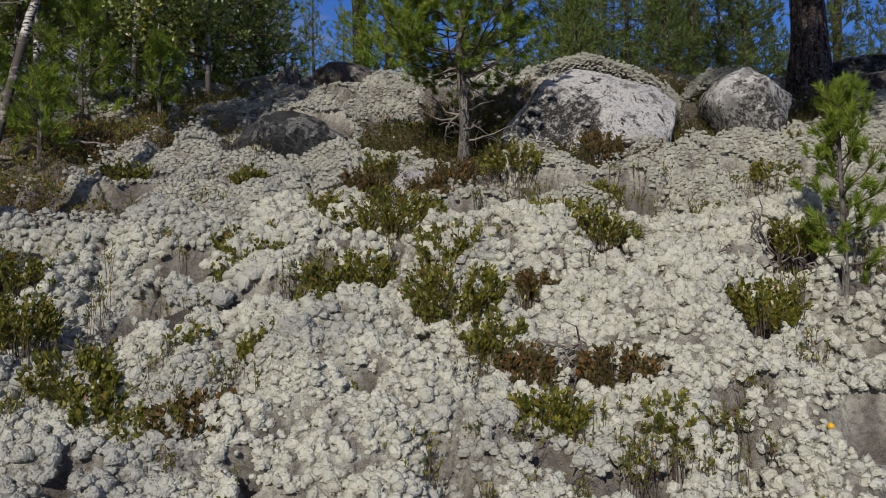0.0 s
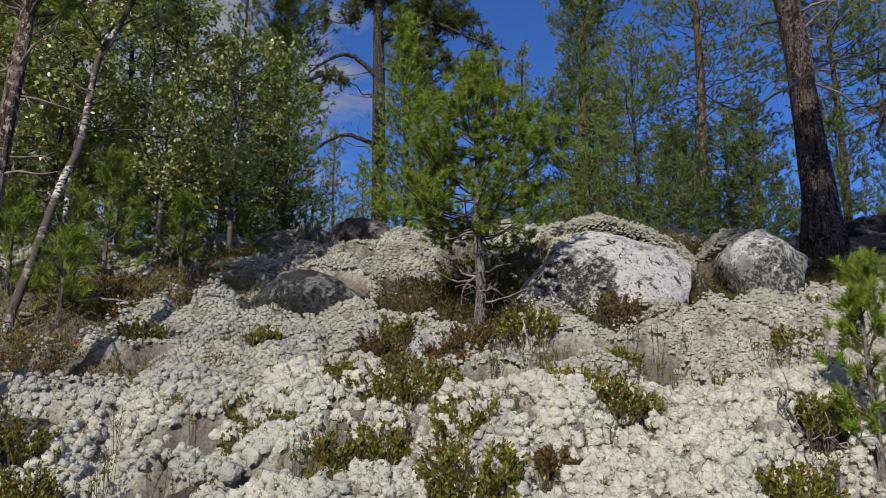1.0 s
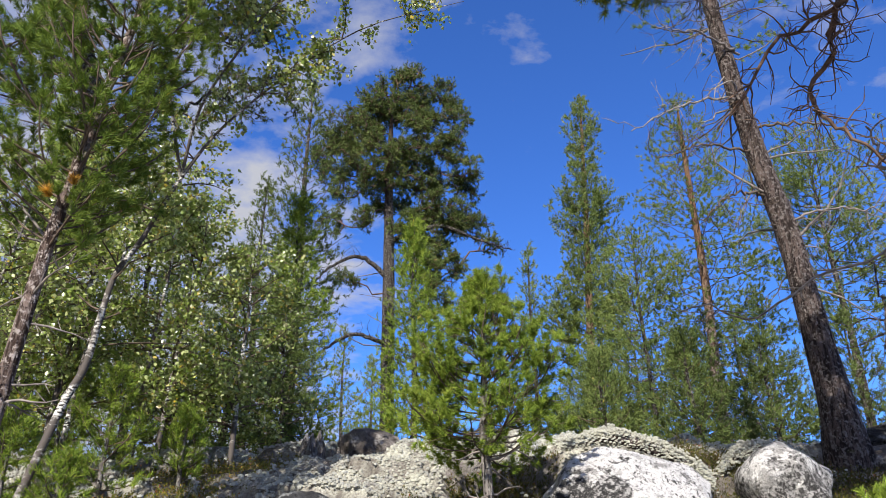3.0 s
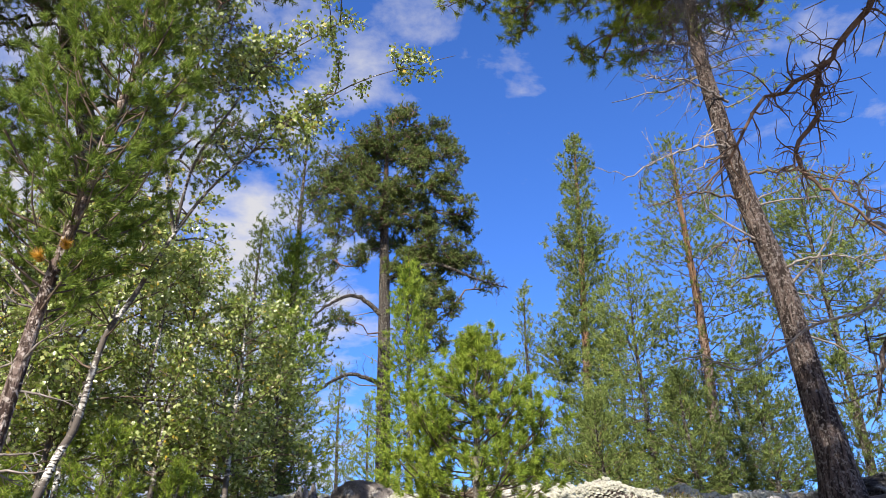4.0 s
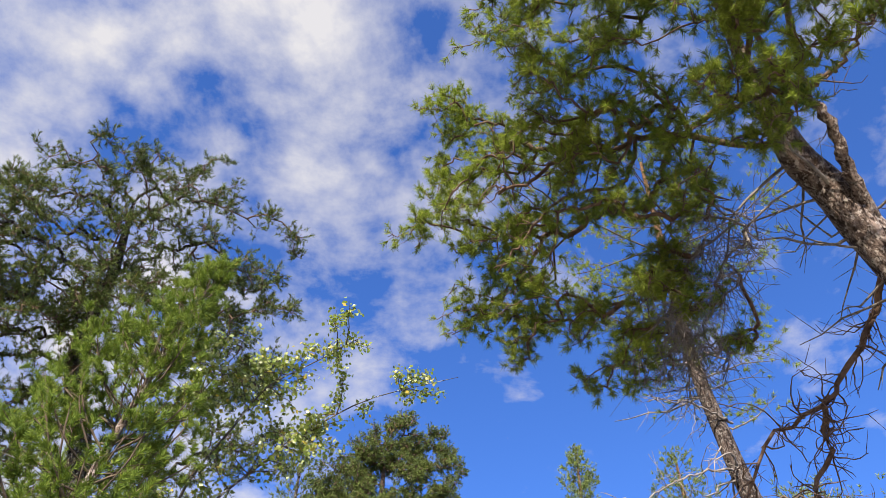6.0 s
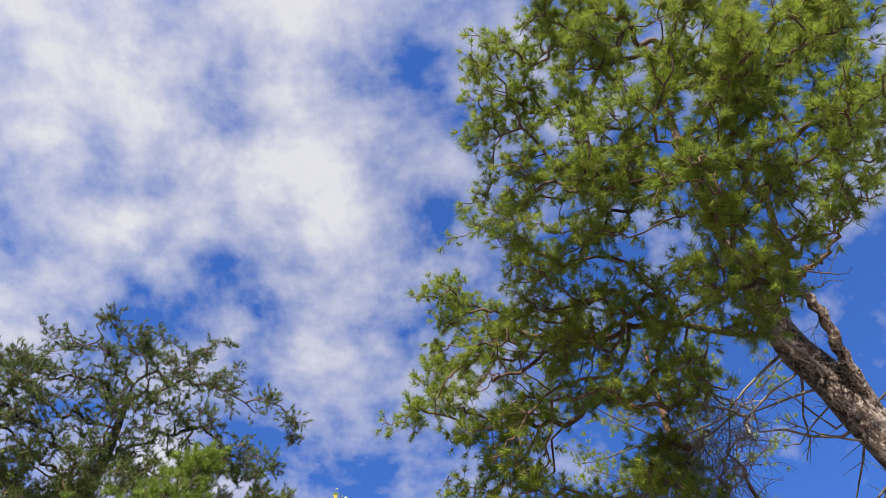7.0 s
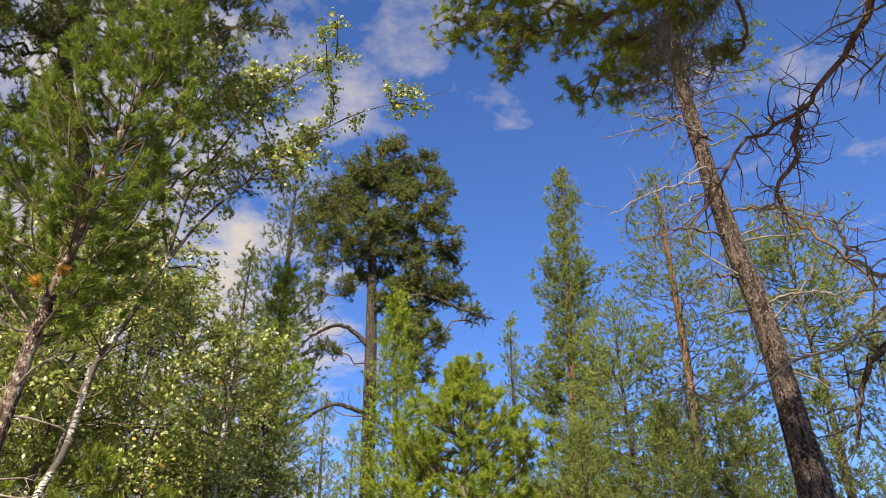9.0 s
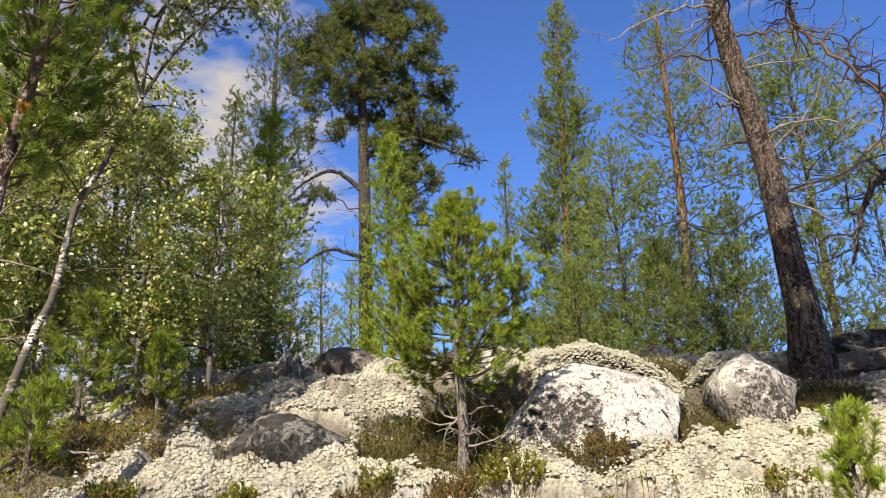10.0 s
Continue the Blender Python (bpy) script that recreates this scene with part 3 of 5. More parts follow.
def build_rock(name, place, half, turn, material, label, rough, seed):
    bm = bmesh.new()
    bmesh.ops.create_icosphere(bm, subdivisions=6 if half[0] > 0.45 else 5, radius=1.0)
    me = bpy.data.meshes.new(name)
    bm.to_mesh(me)
    bm.free()
    v = np.zeros(len(me.vertices) * 3, np.float32)
    me.vertices.foreach_get("co", v)
    v = v.reshape(-1, 3).astype(float)
    s = np.sign(v) * np.abs(v) ** 0.86
    s = unit(s) * (0.35 * np.linalg.norm(s, axis=1, keepdims=True) + 0.65)
    d = (fbm(v * 1.3 + seed * 7.7, 3, seed) - 0.5) * 2.6 * rough + (np.abs(fbm(v * 3.4 + seed, 4, seed + 4) - 0.5)) * -1.1 * rough + (fbm(v * 12 + seed, 3, seed + 8) - 0.5) * 0.25 * rough
    # a few flat faces broken off
    g = np.random.default_rng(seed)
    for _ in range(11):
        nrm = unit(g.normal(size=3))
        cut = g.uniform(0.68, 0.90)
        h = s @ nrm
        s = s - np.outer(np.clip(h - cut, 0, None) * 0.85, nrm)
    s = s * (1 + d[:, None])
    s = s * np.array(half)
    me.vertices.foreach_set("co", s.astype(np.float32).ravel())
    me.polygons.foreach_set("use_smooth", np.ones(len(me.polygons), bool))
    me.materials.append(material)
    me.update()
    ob = new(name, me)
    ob.matrix_world = pose(*place, 0, 0, turn)
    return tagged(ob, label, "boulder" if name == "boulder" else "rock", group="rocks on the slope")


for row in ROCKS:
    build_rock(*row)


# ---- reindeer lichen: thousands of rounded heads ----
ico = bmesh.new()
bmesh.ops.create_icosphere(ico, subdivisions=1, radius=1.0)
bmesh.ops.subdivide_edges(ico, edges=[e for e in ico.edges], cuts=1, use_grid_fill=True)
ICO_V = unit(np.array([v.co[:] for v in ico.verts]))
ICO_F = np.array([[v.index for v in f.verts] for f in ico.faces])
ico.free()
# the underside lies in the slope
ICO_F = ICO_F[ICO_V[ICO_F].mean(1) @ np.array([0, -0.42, 0.91]) > -0.35]
ico = bmesh.new()
bmesh.ops.create_icosphere(ico, subdivisions=1, radius=1.0)
LOW_V = unit(np.array([v.co[:] for v in ico.verts]))
LOW_F = np.array([[v.index for v in f.verts] for f in ico.faces])
ico.free()
LOW_F = LOW_F[LOW_V[LOW_F].mean(1) @ np.array([0, -0.42, 0.91]) > -0.25]


def head_mesh(name, x, y, z, r, seed, label, low=False):
    g = np.random.default_rng(seed)
    V, F = (LOW_V, LOW_F) if low else (ICO_V, ICO_F)
    n, out = len(x), Geo()
    for a in range(0, n, 4000):
        b = min(n, a + 4000)
        m = b - a
        q = (V[None] * 1.7 + g.uniform(0, 90, (m, 1, 3))).reshape(-1, 3)
        bump = 1 + (0.5 if low else 0.8) * (vnoise(q * 1.5, 3) - 0.5) + (0.2 if low else 0.6) * (vnoise(q * 3.4, 9) - 0.5)
        sc = g.uniform(0.8, 1.2, (m, 1, 3)) * np.array([1, 1, 0.78 if low else 0.9])
        v = V[None] * bump.reshape(m, -1, 1) * sc * r[a:b, None, None] + np.stack([x[a:b], y[a:b], z[a:b]], -1)[:, None]
        f = F[None] + (np.arange(m) * len(V))[:, None, None]
        out.add(v.reshape(-1, 3), f.reshape(-1, 3))
        # short branchlets that make the outline of each head soft and woolly
        k = 4 if low else 15
        d = unit(g.normal(size=(m, k, 3)) + np.array([0, -0.35, 0.55]))
        rr = r[a:b, None, None]
        o = np.stack([x[a:b], y[a:b], z[a:b]], -1)[:, None] + d * rr * 0.80
        e = unit(np.cross(d, g.normal(size=(m, k, 3)))) * rr * 0.17
        q = np.stack([o + e, o - e, o + unit(d + g.normal(size=d.shape) * 0.4) * rr * g.uniform(0.25, 0.55, (m, k, 1))], 2)
        out.add(q.reshape(-1, 3), np.arange(m * k * 3).reshape(-1, 3))
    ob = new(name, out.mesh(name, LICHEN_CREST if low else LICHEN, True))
    return tagged(ob, label, "lichen", kind="stuff")


def lichen_heads(name, y0, y1, pitch, radius, label, seed, low=False):
    """Rounded, lobed lichen heads gathered in cushions, denser and smaller close by."""
    g = np.random.default_rng(seed)
    half = 0.60 * y1 + 0.35
    xs, ys = np.arange(-half, half, pitch), np.arange(y0, y1, pitch * 0.86)
    X, Y = np.meshgrid(xs, ys)
    x = (X + g.uniform(-0.6, 0.6, X.shape) * pitch).ravel()
    y = (Y + g.uniform(-0.6, 0.6, X.shape) * pitch).ravel()
    ok = (np.abs(x) < 0.60 * y + 0.3) & (lichen_cover(x, y) > g.uniform(0.2, 0.8, x.size))
    ok |= (inside(x, y, HEATH) < 0.9) & (inside(x, y, BARE) > 1) & (g.uniform(size=x.size) < 0.003) & (np.abs(x) < 0.60 * y + 0.3)
    x, y = x[ok], y[ok]
    up, d1, d2 = cushion_height(x, y)
    ok = (d2 - d1 > g.uniform(0.0, 0.028, x.size)) | (g.uniform(size=x.size) < (0.55 if low else 0.45))
    x, y, up = x[ok], y[ok], up[ok]
    p = np.stack([x, y, 0 * x], -1)
    r = radius * (0.5 + 1.05 * g.uniform(0, 1, len(x)) ** 1.6) * (0.75 + 0.5 * fbm(p * 3, 2, 71))
    z = ground(x, y) + up + (0.30 if low else 0.15) * r + g.normal(size=len(x)) * radius * (0.30 if low else 0.45)
    return head_mesh(name, x, y, z, r, seed, label, low)


lichen_heads("reindeer_lichen", 1.60, 2.45, 0.0186, 0.0140, "cushions of pale greenish-white reindeer lichen on the slope", 101)
lichen_heads("reindeer_lichen", 2.45, 3.3, 0.0236, 0.0178, "cushions of pale greenish-white reindeer lichen on the slope", 102)
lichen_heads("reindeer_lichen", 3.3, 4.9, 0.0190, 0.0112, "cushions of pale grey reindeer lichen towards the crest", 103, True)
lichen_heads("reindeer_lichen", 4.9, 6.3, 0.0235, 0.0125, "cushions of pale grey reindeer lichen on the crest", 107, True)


def lichen_roll(pts, thick, n, radius, seed):
    """A rolled edge of lichen mat that hangs over a boulder: a core of dark humus with heads all over it."""
    g = np.random.default_rng(seed)
    path = smooth_path(pts, 50)
    ob = thing("lichen_mat", tuple(path[0]), "thick rolled edge of lichen mat hanging over a boulder", "lichen", kind="stuff")
    core = Geo()
    core.tube(path, thick * 0.8 * np.sin(np.linspace(0.35, 2.8, 50)), 10, 0.25)
    tagged(core.part("humus", SOIL, ob, "dark humus core", smooth=True), kind="stuff")
    i = g.integers(0, 50, n)
    u = unit(g.normal(size=(n, 3)) + np.array([0, -0.3, 0.5]))
    q = path[i] + g.normal(size=(n, 3)) * 0.012 + u * thick * (np.sin(np.linspace(0.35, 2.8, 50))[i] * (0.7 + 0.5 * fbm(path[i] * 7, 2, seed)))[:, None]
    heads = head_mesh("heads", q[:, 0], q[:, 1], q[:, 2], radius * g.uniform(0.6, 1.3, n), seed, "", True)
    heads.parent = ob
    heads.matrix_parent_inverse = ob.matrix_world.inverted()
    del heads["category"]


lichen_roll([(0.63, 4.98, 2.64), (0.80, 4.98, 2.68), (0.96, 4.97, 2.69), (1.13, 4.96, 2.64), (1.32, 4.95, 2.56), (1.45, 4.93, 2.47), (1.49, 4.90, 2.38)], 0.052, 4400, 0.0088, 104)
lichen_roll([(1.62, 5.16, 2.50), (1.75, 5.20, 2.60), (1.90, 5.24, 2.66), (2.08, 5.24, 2.66), (2.24, 5.20, 2.58)], 0.042, 2200, 0.0088, 105)


# ---- dwarf shrubs ----
def shrub_clump(x, y, radius, height, stems, leaf_mat, label, seed, leaf=0.019):
    g = np.random.default_rng(seed)
    stems = int(stems * 1.5)
    a, r = g.uniform(0, 6.283, stems), radius * np.sqrt(g.uniform(0, 1, stems))
    bx, by = x + r * np.cos(a), y + 0.7 * r * np.sin(a)
    base = np.stack([bx, by, ground(bx, by) + 0.075], -1)
    lean = np.stack([np.cos(a) * 0.5, np.sin(a) * 0.35 - 0.15, np.ones(stems)], -1) + g.normal(size=(stems, 3)) * 0.28
    h = height * g.uniform(0.5, 1.25, stems) * (1 - 0.4 * (r / radius) ** 2)
    tip = base + unit(lean) * h[:, None] + np.array([0, 0, 0.02])
    ob = thing("dwarf_shrub", (x, y, gz(x, y)), label, "shrub", "dwarf shrubs on the slope")
    w = Geo()
    w.spikes(base - [0, 0, 0.09], tip, 0.0018, 0.0010)
    f = Geo()
    per = 26
    s = g.uniform(0.10, 1.05, (stems, per, 1)) ** 0.8
    pos = base[:, None] * (1 - s) + tip[:, None] * s + g.normal(size=(stems, per, 3)) * 0.004
    f.leaves(pos.reshape(-1, 3), leaf, seed, 0.5, 0.60, np.repeat(tip - base, per, 0))
    tagged(w.part("twig_mass", TWIG, ob), kind="stuff")
    tagged(f.part("foliage", leaf_mat, ob), kind="stuff")


GREEN = "low green lingonberry shrub growing through pale lichen"
BROWN = "dry brown heath shrub among pale lichen"
CLUMPS = [
    (-0.75, 3.04, 0.13, 0.12, 60, 0), (-0.20, 3.20, 0.18, 0.13, 80, 0), (0.03, 2.90, 0.11, 0.12, 50, 0), (0.03, 2.60, 0.14, 0.13, 90, 0), (0.15, 2.36, 0.08, 0.10, 30, 0),
    (0.56, 3.13, 0.20, 0.12, 90, 0), (-0.43, 2.76, 0.05, 0.09, 18, 0), (-1.10, 2.29, 0.11, 0.11, 50, 0), (-0.66, 2.00, 0.10, 0.08, 45, 1), (-0.92, 2.03, 0.05, 0.10, 20, 0),
    (0.28, 2.04, 0.08, 0.09, 35, 0), (1.06, 2.52, 0.09, 0.09, 45, 0), (0.59, 1.99, 0.05, 0.09, 18, 0), (0.51, 2.23, 0.10, 0.08, 40, 1), (-1.38, 2.50, 0.10, 0.12, 45, 0),
    (-0.28, 2.80, 0.09, 0.10, 30, 0), (1.36, 2.98, 0.11, 0.10, 40, 0), (-0.46, 3.24, 0.08, 0.09, 26, 0), (-0.37, 3.55, 0.08, 0.11, 30, 1), (-0.76, 1.98, 0.07, 0.08, 24, 0),
    (0.25, 2.24, 0.07, 0.08, 25, 1), (0.48, 3.27, 0.08, 0.12, 26, 0), (-0.78, 2.91, 0.06, 0.10, 22, 0), (-0.58, 2.38, 0.04, 0.07, 12, 0), (-0.80, 2.45, 0.04, 0.07, 12, 0),
    (-0.45, 2.60, 0.04, 0.06, 12, 0), (-1.60, 2.84, 0.12, 0.12, 40, 0), (0.34, 2.73, 0.06, 0.05, 20, 1), (0.05, 3.62, 0.09, 0.11, 40, 1), (-0.05, 3.52, 0.07, 0.10, 25, 1),
    (1.15, 4.05, 0.07, 0.09, 25, 1), (0.85, 4.12, 0.09, 0.10, 35, 1), (1.62, 3.75, 0.10, 0.08, 35, 0), (2.0, 4.25, 0.12, 0.08, 35, 0), (-1.6, 3.9, 0.10, 0.10, 35, 0),
    (-0.95, 3.75, 0.06, 0.08, 18, 0), (-0.30, 3.85, 0.10, 0.10, 40, 0), (0.35, 3.85, 0.12, 0.10, 45, 0), (0.75, 3.55, 0.06, 0.08, 16, 0), (1.15, 3.25, 0.05, 0.08, 14, 0),
]
for k, (x, y, r, h, n, brown) in enumerate(CLUMPS):
    shrub_clump(x, y, r, h, n, LEAF_BROWN if brown else LEAF_SHRUB, BROWN if brown else GREEN, 500 + k)


def heath_cover(name, spots, material, count, height, label, seed, leaf=0.017):
    g = np.random.default_rng(seed)
    w, f = Geo(), Geo()
    area = sum(rx * ry for _, _, rx, ry in spots)
    for cx, cy, rx, ry in spots:
        n = int(count * rx * ry / area)
        a, r = g.uniform(0, 6.283, n), np.sqrt(g.uniform(0, 1.15, n))
        x, y = cx + rx * r * np.cos(a), cy + ry * r * np.sin(a)
        p = np.stack([x, y, 0 * x], -1)
        h = height * (0.1 + 2.6 * np.clip(fbm(p * 4.5, 3, seed) - 0.18, 0, 1)) * g.uniform(0.5, 1.2, n)
        base = np.stack([x, y, ground(x, y)], -1)
        tip = base + unit(np.array([0, -0.15, 1.0]) + g.normal(size=(n, 3)) * 0.55) * h[:, None]
        w.spikes(base - [0, 0, 0.02], tip, 0.0010, 0.0006)
        per = 7
        s = g.uniform(0.15, 1.05, (n, per, 1))
        f.leaves((base[:, None] * (1 - s) + tip[:, None] * s + g.normal(size=(n, per, 3)) * 0.006).reshape(-1, 3), leaf, seed + 1, 0.5, 0.50, np.repeat(tip - base, per, 0))
    ob = thing(name, (spots[0][0], spots[0][1], gz(spots[0][0], spots[0][1])), label, "shrub", kind="stuff")
    tagged(w.part("twig_mass", TWIG, ob), kind="stuff")
    tagged(f.part("foliage", material, ob), kind="stuff")


heath_cover("crowberry_mat", HEATH[:4] + HEATH[6:8] + HEATH[9:10], LEAF_MOSS, 7000, 0.10, "dark green and brown crowberry mat round the boulders", 601)
heath_cover("crowberry_mat", HEATH[4:6] + HEATH[8:9] + HEATH[10:], LEAF_RUST, 4200, 0.07, "green and rusty dwarf shrub mat under the birches", 603)
heath_cover("heather_mat", [(-1.95, 4.5, 0.40, 0.16), (-2.2, 3.6, 0.30, 0.2), (1.95, 5.40, 0.3, 0.1), (-0.1, 4.1, 0.3, 0.15)], LEAF_BROWN, 1500, 0.10, "rusty brown heather patch on the slope", 605)


def sprigs(count, seed):
    """Single small sprigs of lingonberry scattered through the lichen."""
    g = np.random.default_rng(seed)
    w, f = Geo(), Geo()
    y = g.uniform(1.75, 4.3, count)
    x = g.uniform(-1, 1, count) * (0.58 * y + 0.1)
    keep = fbm(np.stack([x, y, 0 * x], -1) * 2.0, 3, 33) > 0.47
    for cx, cy in zip(x[keep], y[keep]):
        n = int(g.integers(3, 9))
        bx, by = cx + g.normal(size=n) * 0.02, cy + g.normal(size=n) * 0.02
        b = np.stack([bx, by, ground(bx, by) + 0.095], -1)
        e = b + unit(np.array([0, -0.1, 1.0]) + g.normal(size=(n, 3)) * 0.35) * g.uniform(0.04, 0.09, (n, 1))
        w.spikes(b - [0, 0, 0.10], e, 0.0016, 0.0009)
        q = g.uniform(0.3, 1.05, (n, 8, 1))
        f.leaves((b[:, None] * (1 - q) + e[:, None] * q).reshape(-1, 3), 0.015, int(g.integers(1, 9999)), 0.7, 0.42, np.repeat(e - b, 8, 0))
    ob = thing("lingonberry_sprigs", (0, 2.8, gz(0, 2.8)), "scattered small green lingonberry sprigs in the lichen", "shrub", kind="stuff")
    tagged(w.part("twig_mass", TWIG, ob), kind="stuff")
    tagged(f.part("foliage", LEAF_SHRUB, ob), kind="stuff")


sprigs(420, 811)


# ---- trees ----
def along(trunk, z):
    return np.array([np.interp(z, trunk[:, 2], trunk[:, k]) for k in range(3)])


def grow(trunk, h0, h1, n, length, rise, seed, bend=20, density=9.0, sub=0.38, thick=0.007, gap=0.07, bias=None, bare=0.25, tilt=0.25, twigs=2, up=0.45, fine=True):
    """Branches with side twigs round a trunk: a list of branch meshes, and the places and ways of the needle tufts."""
    g = np.random.default_rng(seed)
    branches, pos, way = [], [], []
    for i in range(n):
        u = (i + g.uniform(0, 1)) / n
        p0 = along(trunk, h0 + u * (h1 - h0))
        az = i * 2.39996 + g.normal() * 0.35
        L = length(u) * g.uniform(0.62, 1.12)
        if bias is not None:
            L *= 1 + bias[2] * (math.cos(az) * bias[0] + math.sin(az) * bias[1])
        if L < 0.05:
            continue
        wood, sa, sb, sr = Geo(), [], [], []
        r0 = radians(rise(u) + g.normal() * 8)
        k = 6
        pts = [p0]
        for j in range(k):
            e = r0 + radians(bend) * (j / (k - 1)) ** 1.5
            az += g.normal() * 0.16
            d = np.array([math.cos(az) * math.cos(e), math.sin(az) * math.cos(e), math.sin(e) + g.normal() * 0.08])
            pts.append(pts[-1] + d * L / k)
        pts = np.array(pts)
        wood.tube(pts, thick * L * np.linspace(1, 0.25, k + 1) + 0.0025, 5 if fine else 3)
        m = max(3, int(L * density))
        for s in np.sort(g.uniform(bare, 1.0, m)):
            q = s * k
            j = min(int(q), k - 1)
            b = pts[j] + (pts[j + 1] - pts[j]) * (q - j)
            d = unit(pts[j + 1] - pts[j])
            side = unit(np.cross(d, [0, 0, 1.0])) * (1 if g.uniform() < 0.5 else -1)
            w = unit(d * g.uniform(0.45, 1.0) + side * g.uniform(0.5, 1.0) + np.array([0, 0, g.normal() * 0.35 + tilt]))
            l = L * sub * (1.15 - 0.75 * s) * g.uniform(0.5, 1.2) + gap * 0.6
            rows = [(b, w, l)]
            for _ in range(twigs):
                f = g.uniform(0.35, 0.85)
                w2 = unit(w + g.normal(size=3) * 0.65 + np.array([0, 0, 0.25]))
                rows.append((b + w * l * f, w2, l * g.uniform(0.3, 0.55) + gap * 0.4))
            for o, ww, ll in rows:
                sa.append(o), sb.append(o + ww * ll), sr.append(0.30 * thick * L * (1.2 - s) + 0.0013)
                c = max(1, int(round(ll / gap)))
                for h in np.linspace(1, 0.4, c) if c > 1 else (1.0,):
                    pos.append(o + ww * ll * h + g.normal(size=3) * gap * 0.30)
                    way.append(ww + g.normal(size=3) * 0.35 + np.array([0, 0, up]))
        pos.append(pts[-1]), way.append(pts[-1] - pts[-2])
        if fine:
            wood.spikes(sa, sb, np.array(sr), 0.0012)
        branches.append(wood)
    return branches, np.array(pos), np.array(way)


def dead_twigs(trunk, z0, z1, n, length, seed, droop=-0.1):
    g = np.random.default_rng(seed)
    made = []
    for i in range(n):
        geo = Geo()
        p = along(trunk, g.uniform(z0, z1))
        az = g.uniform(0, 6.283)
        L = length * g.uniform(0.4, 1.2)
        d = np.array([math.cos(az), math.sin(az), droop + g.normal() * 0.25])
        pts = [p]
        for _ in range(5):
            d = unit(d + g.normal(size=3) * 0.28)
            pts.append(pts[-1] + d * L / 5)
        pts = np.array(pts)
        geo.tube(pts, np.linspace(0.010, 0.0025, 6) * (0.5 + L), 4)
        m = g.integers(3, 8)
        s = g.integers(1, 5, m)
        a = pts[s]
        geo.spikes(a, a + unit(g.normal(size=(m, 3)) + d) * L * g.uniform(0.1, 0.35, (m, 1)), 0.003, 0.001)
        made.append(geo)
    return made


def joined(geos):
    out = Geo()
    for w in geos:
        out.v += w.v
        out.t += [x + out.n for x in w.t]
        out.q += [x + out.n for x in w.q]
        out.n += w.n
    return out


def tree(name, label, trunk_pts, radii, bark, crown, needle, seed, needles, dead=None, category="tree", group="", sides=10, wob=0.06, near=True):
    """A conifer. crown: keywords of grow(), or a list of them; needles: length, width, count, spread; dead: z0, z1, number, length.
    A near tree has every branch as a part, a far one its branchwork as one."""
    ob = thing(name, tuple(trunk_pts[0]), label, category, group)
    path = smooth_path(trunk_pts, 40)
    path[0, 2] -= 0.15
    t = Geo()
    t.tube(path, np.interp(np.linspace(0, len(radii) - 1, 40), np.arange(len(radii)), radii), sides, wob)
    t.part("trunk", bark, ob, smooth=True)
    order = path[np.argsort(path[:, 2])]
    all_branches, tuft = [], Geo()
    for k, c in enumerate(crown if isinstance(crown, list) else [crown]):
        br, p, d = grow(order, seed=seed + 31 * k, fine=near, **c)
        all_branches += br
        tuft.tufts(p, d, *needles[:4], back=needles[4] if len(needles) > 4 else 0.75, seed=seed + 5 + k)
    top = order[-1]
    tuft.tufts([top, top - [0, 0, needles[0]]], [[0, 0, 1], [0, 0, 1]], needles[0], needles[1], needles[2] * 2, 0.4, seed=seed + 99)
    if near:
        for w in all_branches:
            w.part("branch", TWIG, ob)
    else:
        tagged(joined(all_branches).part("branchwork", TWIG, ob), kind="stuff")
    tagged(tuft.part("crown", needle, ob), kind="stuff")
    if dead:
        for w in dead_twigs(order, *dead, seed + 77):
            w.part("dead_branch", TWIG_GREY, ob, "bare grey dead branch")
    return ob


def cone(r, p=0.9, low=0.25):
    """Branch length for a conical crown: widest a little above the bottom."""
    return lambda u: r * min(1.0, 0.55 + u / low * 0.45) * max(0.04, (1 - u)) ** p


def dome(r, low=0.3):
    """Branch length for a rounded pine crown."""
    return lambda u: r * (0.45 + 0.55 * min(1, u / low)) * math.sqrt(max(0.05, 1 - max(0, (u - 0.35) / 0.65) ** 2.2))


# the sapling in the middle of the slope
tree("pine_sapling", "young green stone pine with a bare lower trunk beside a boulder",
     [(0.10, 4.10, gz(0.10, 4.10)), (0.12, 4.09, 2.15), (0.10, 4.07, 2.55), (0.11, 4.05, 3.0), (0.10, 4.04, 3.40)], [0.036, 0.028, 0.023, 0.015, 0.005], BARK_GREY,
     dict(h0=2.42, h1=3.36, n=84, length=cone(0.63, 0.72, 0.10), rise=lambda u: -6 + 56 * u, bend=40, density=15, sub=0.36, gap=0.085, bare=0.22, twigs=1, up=0.6), NEEDLE_SAP, 1001, (0.040, 0.0034, 96, 1.8, 0.7),
     dead=(2.05, 2.55, 26, 0.28), group="pine saplings", sides=9)

tree("pine_sapling", "small bright green pine sapling with open whorls in the lichen",
     [(1.50, 2.86, gz(1.50, 2.86)), (1.49, 2.85, 1.55), (1.47, 2.84, 1.85), (1.45, 2.83, 2.10)], [0.014, 0.011, 0.008, 0.004], BARK_GREY,
     dict(h0=1.42, h1=2.06, n=30, length=cone(0.22, 0.5), rise=lambda u: 5 + 50 * u, bend=40, density=16, sub=0.30, gap=0.09, bare=0.3, twigs=0, up=0.7), NEEDLE_SAP, 1002, (0.038, 0.0032, 110, 1.2, 0.8),
     group="pine saplings", sides=7)

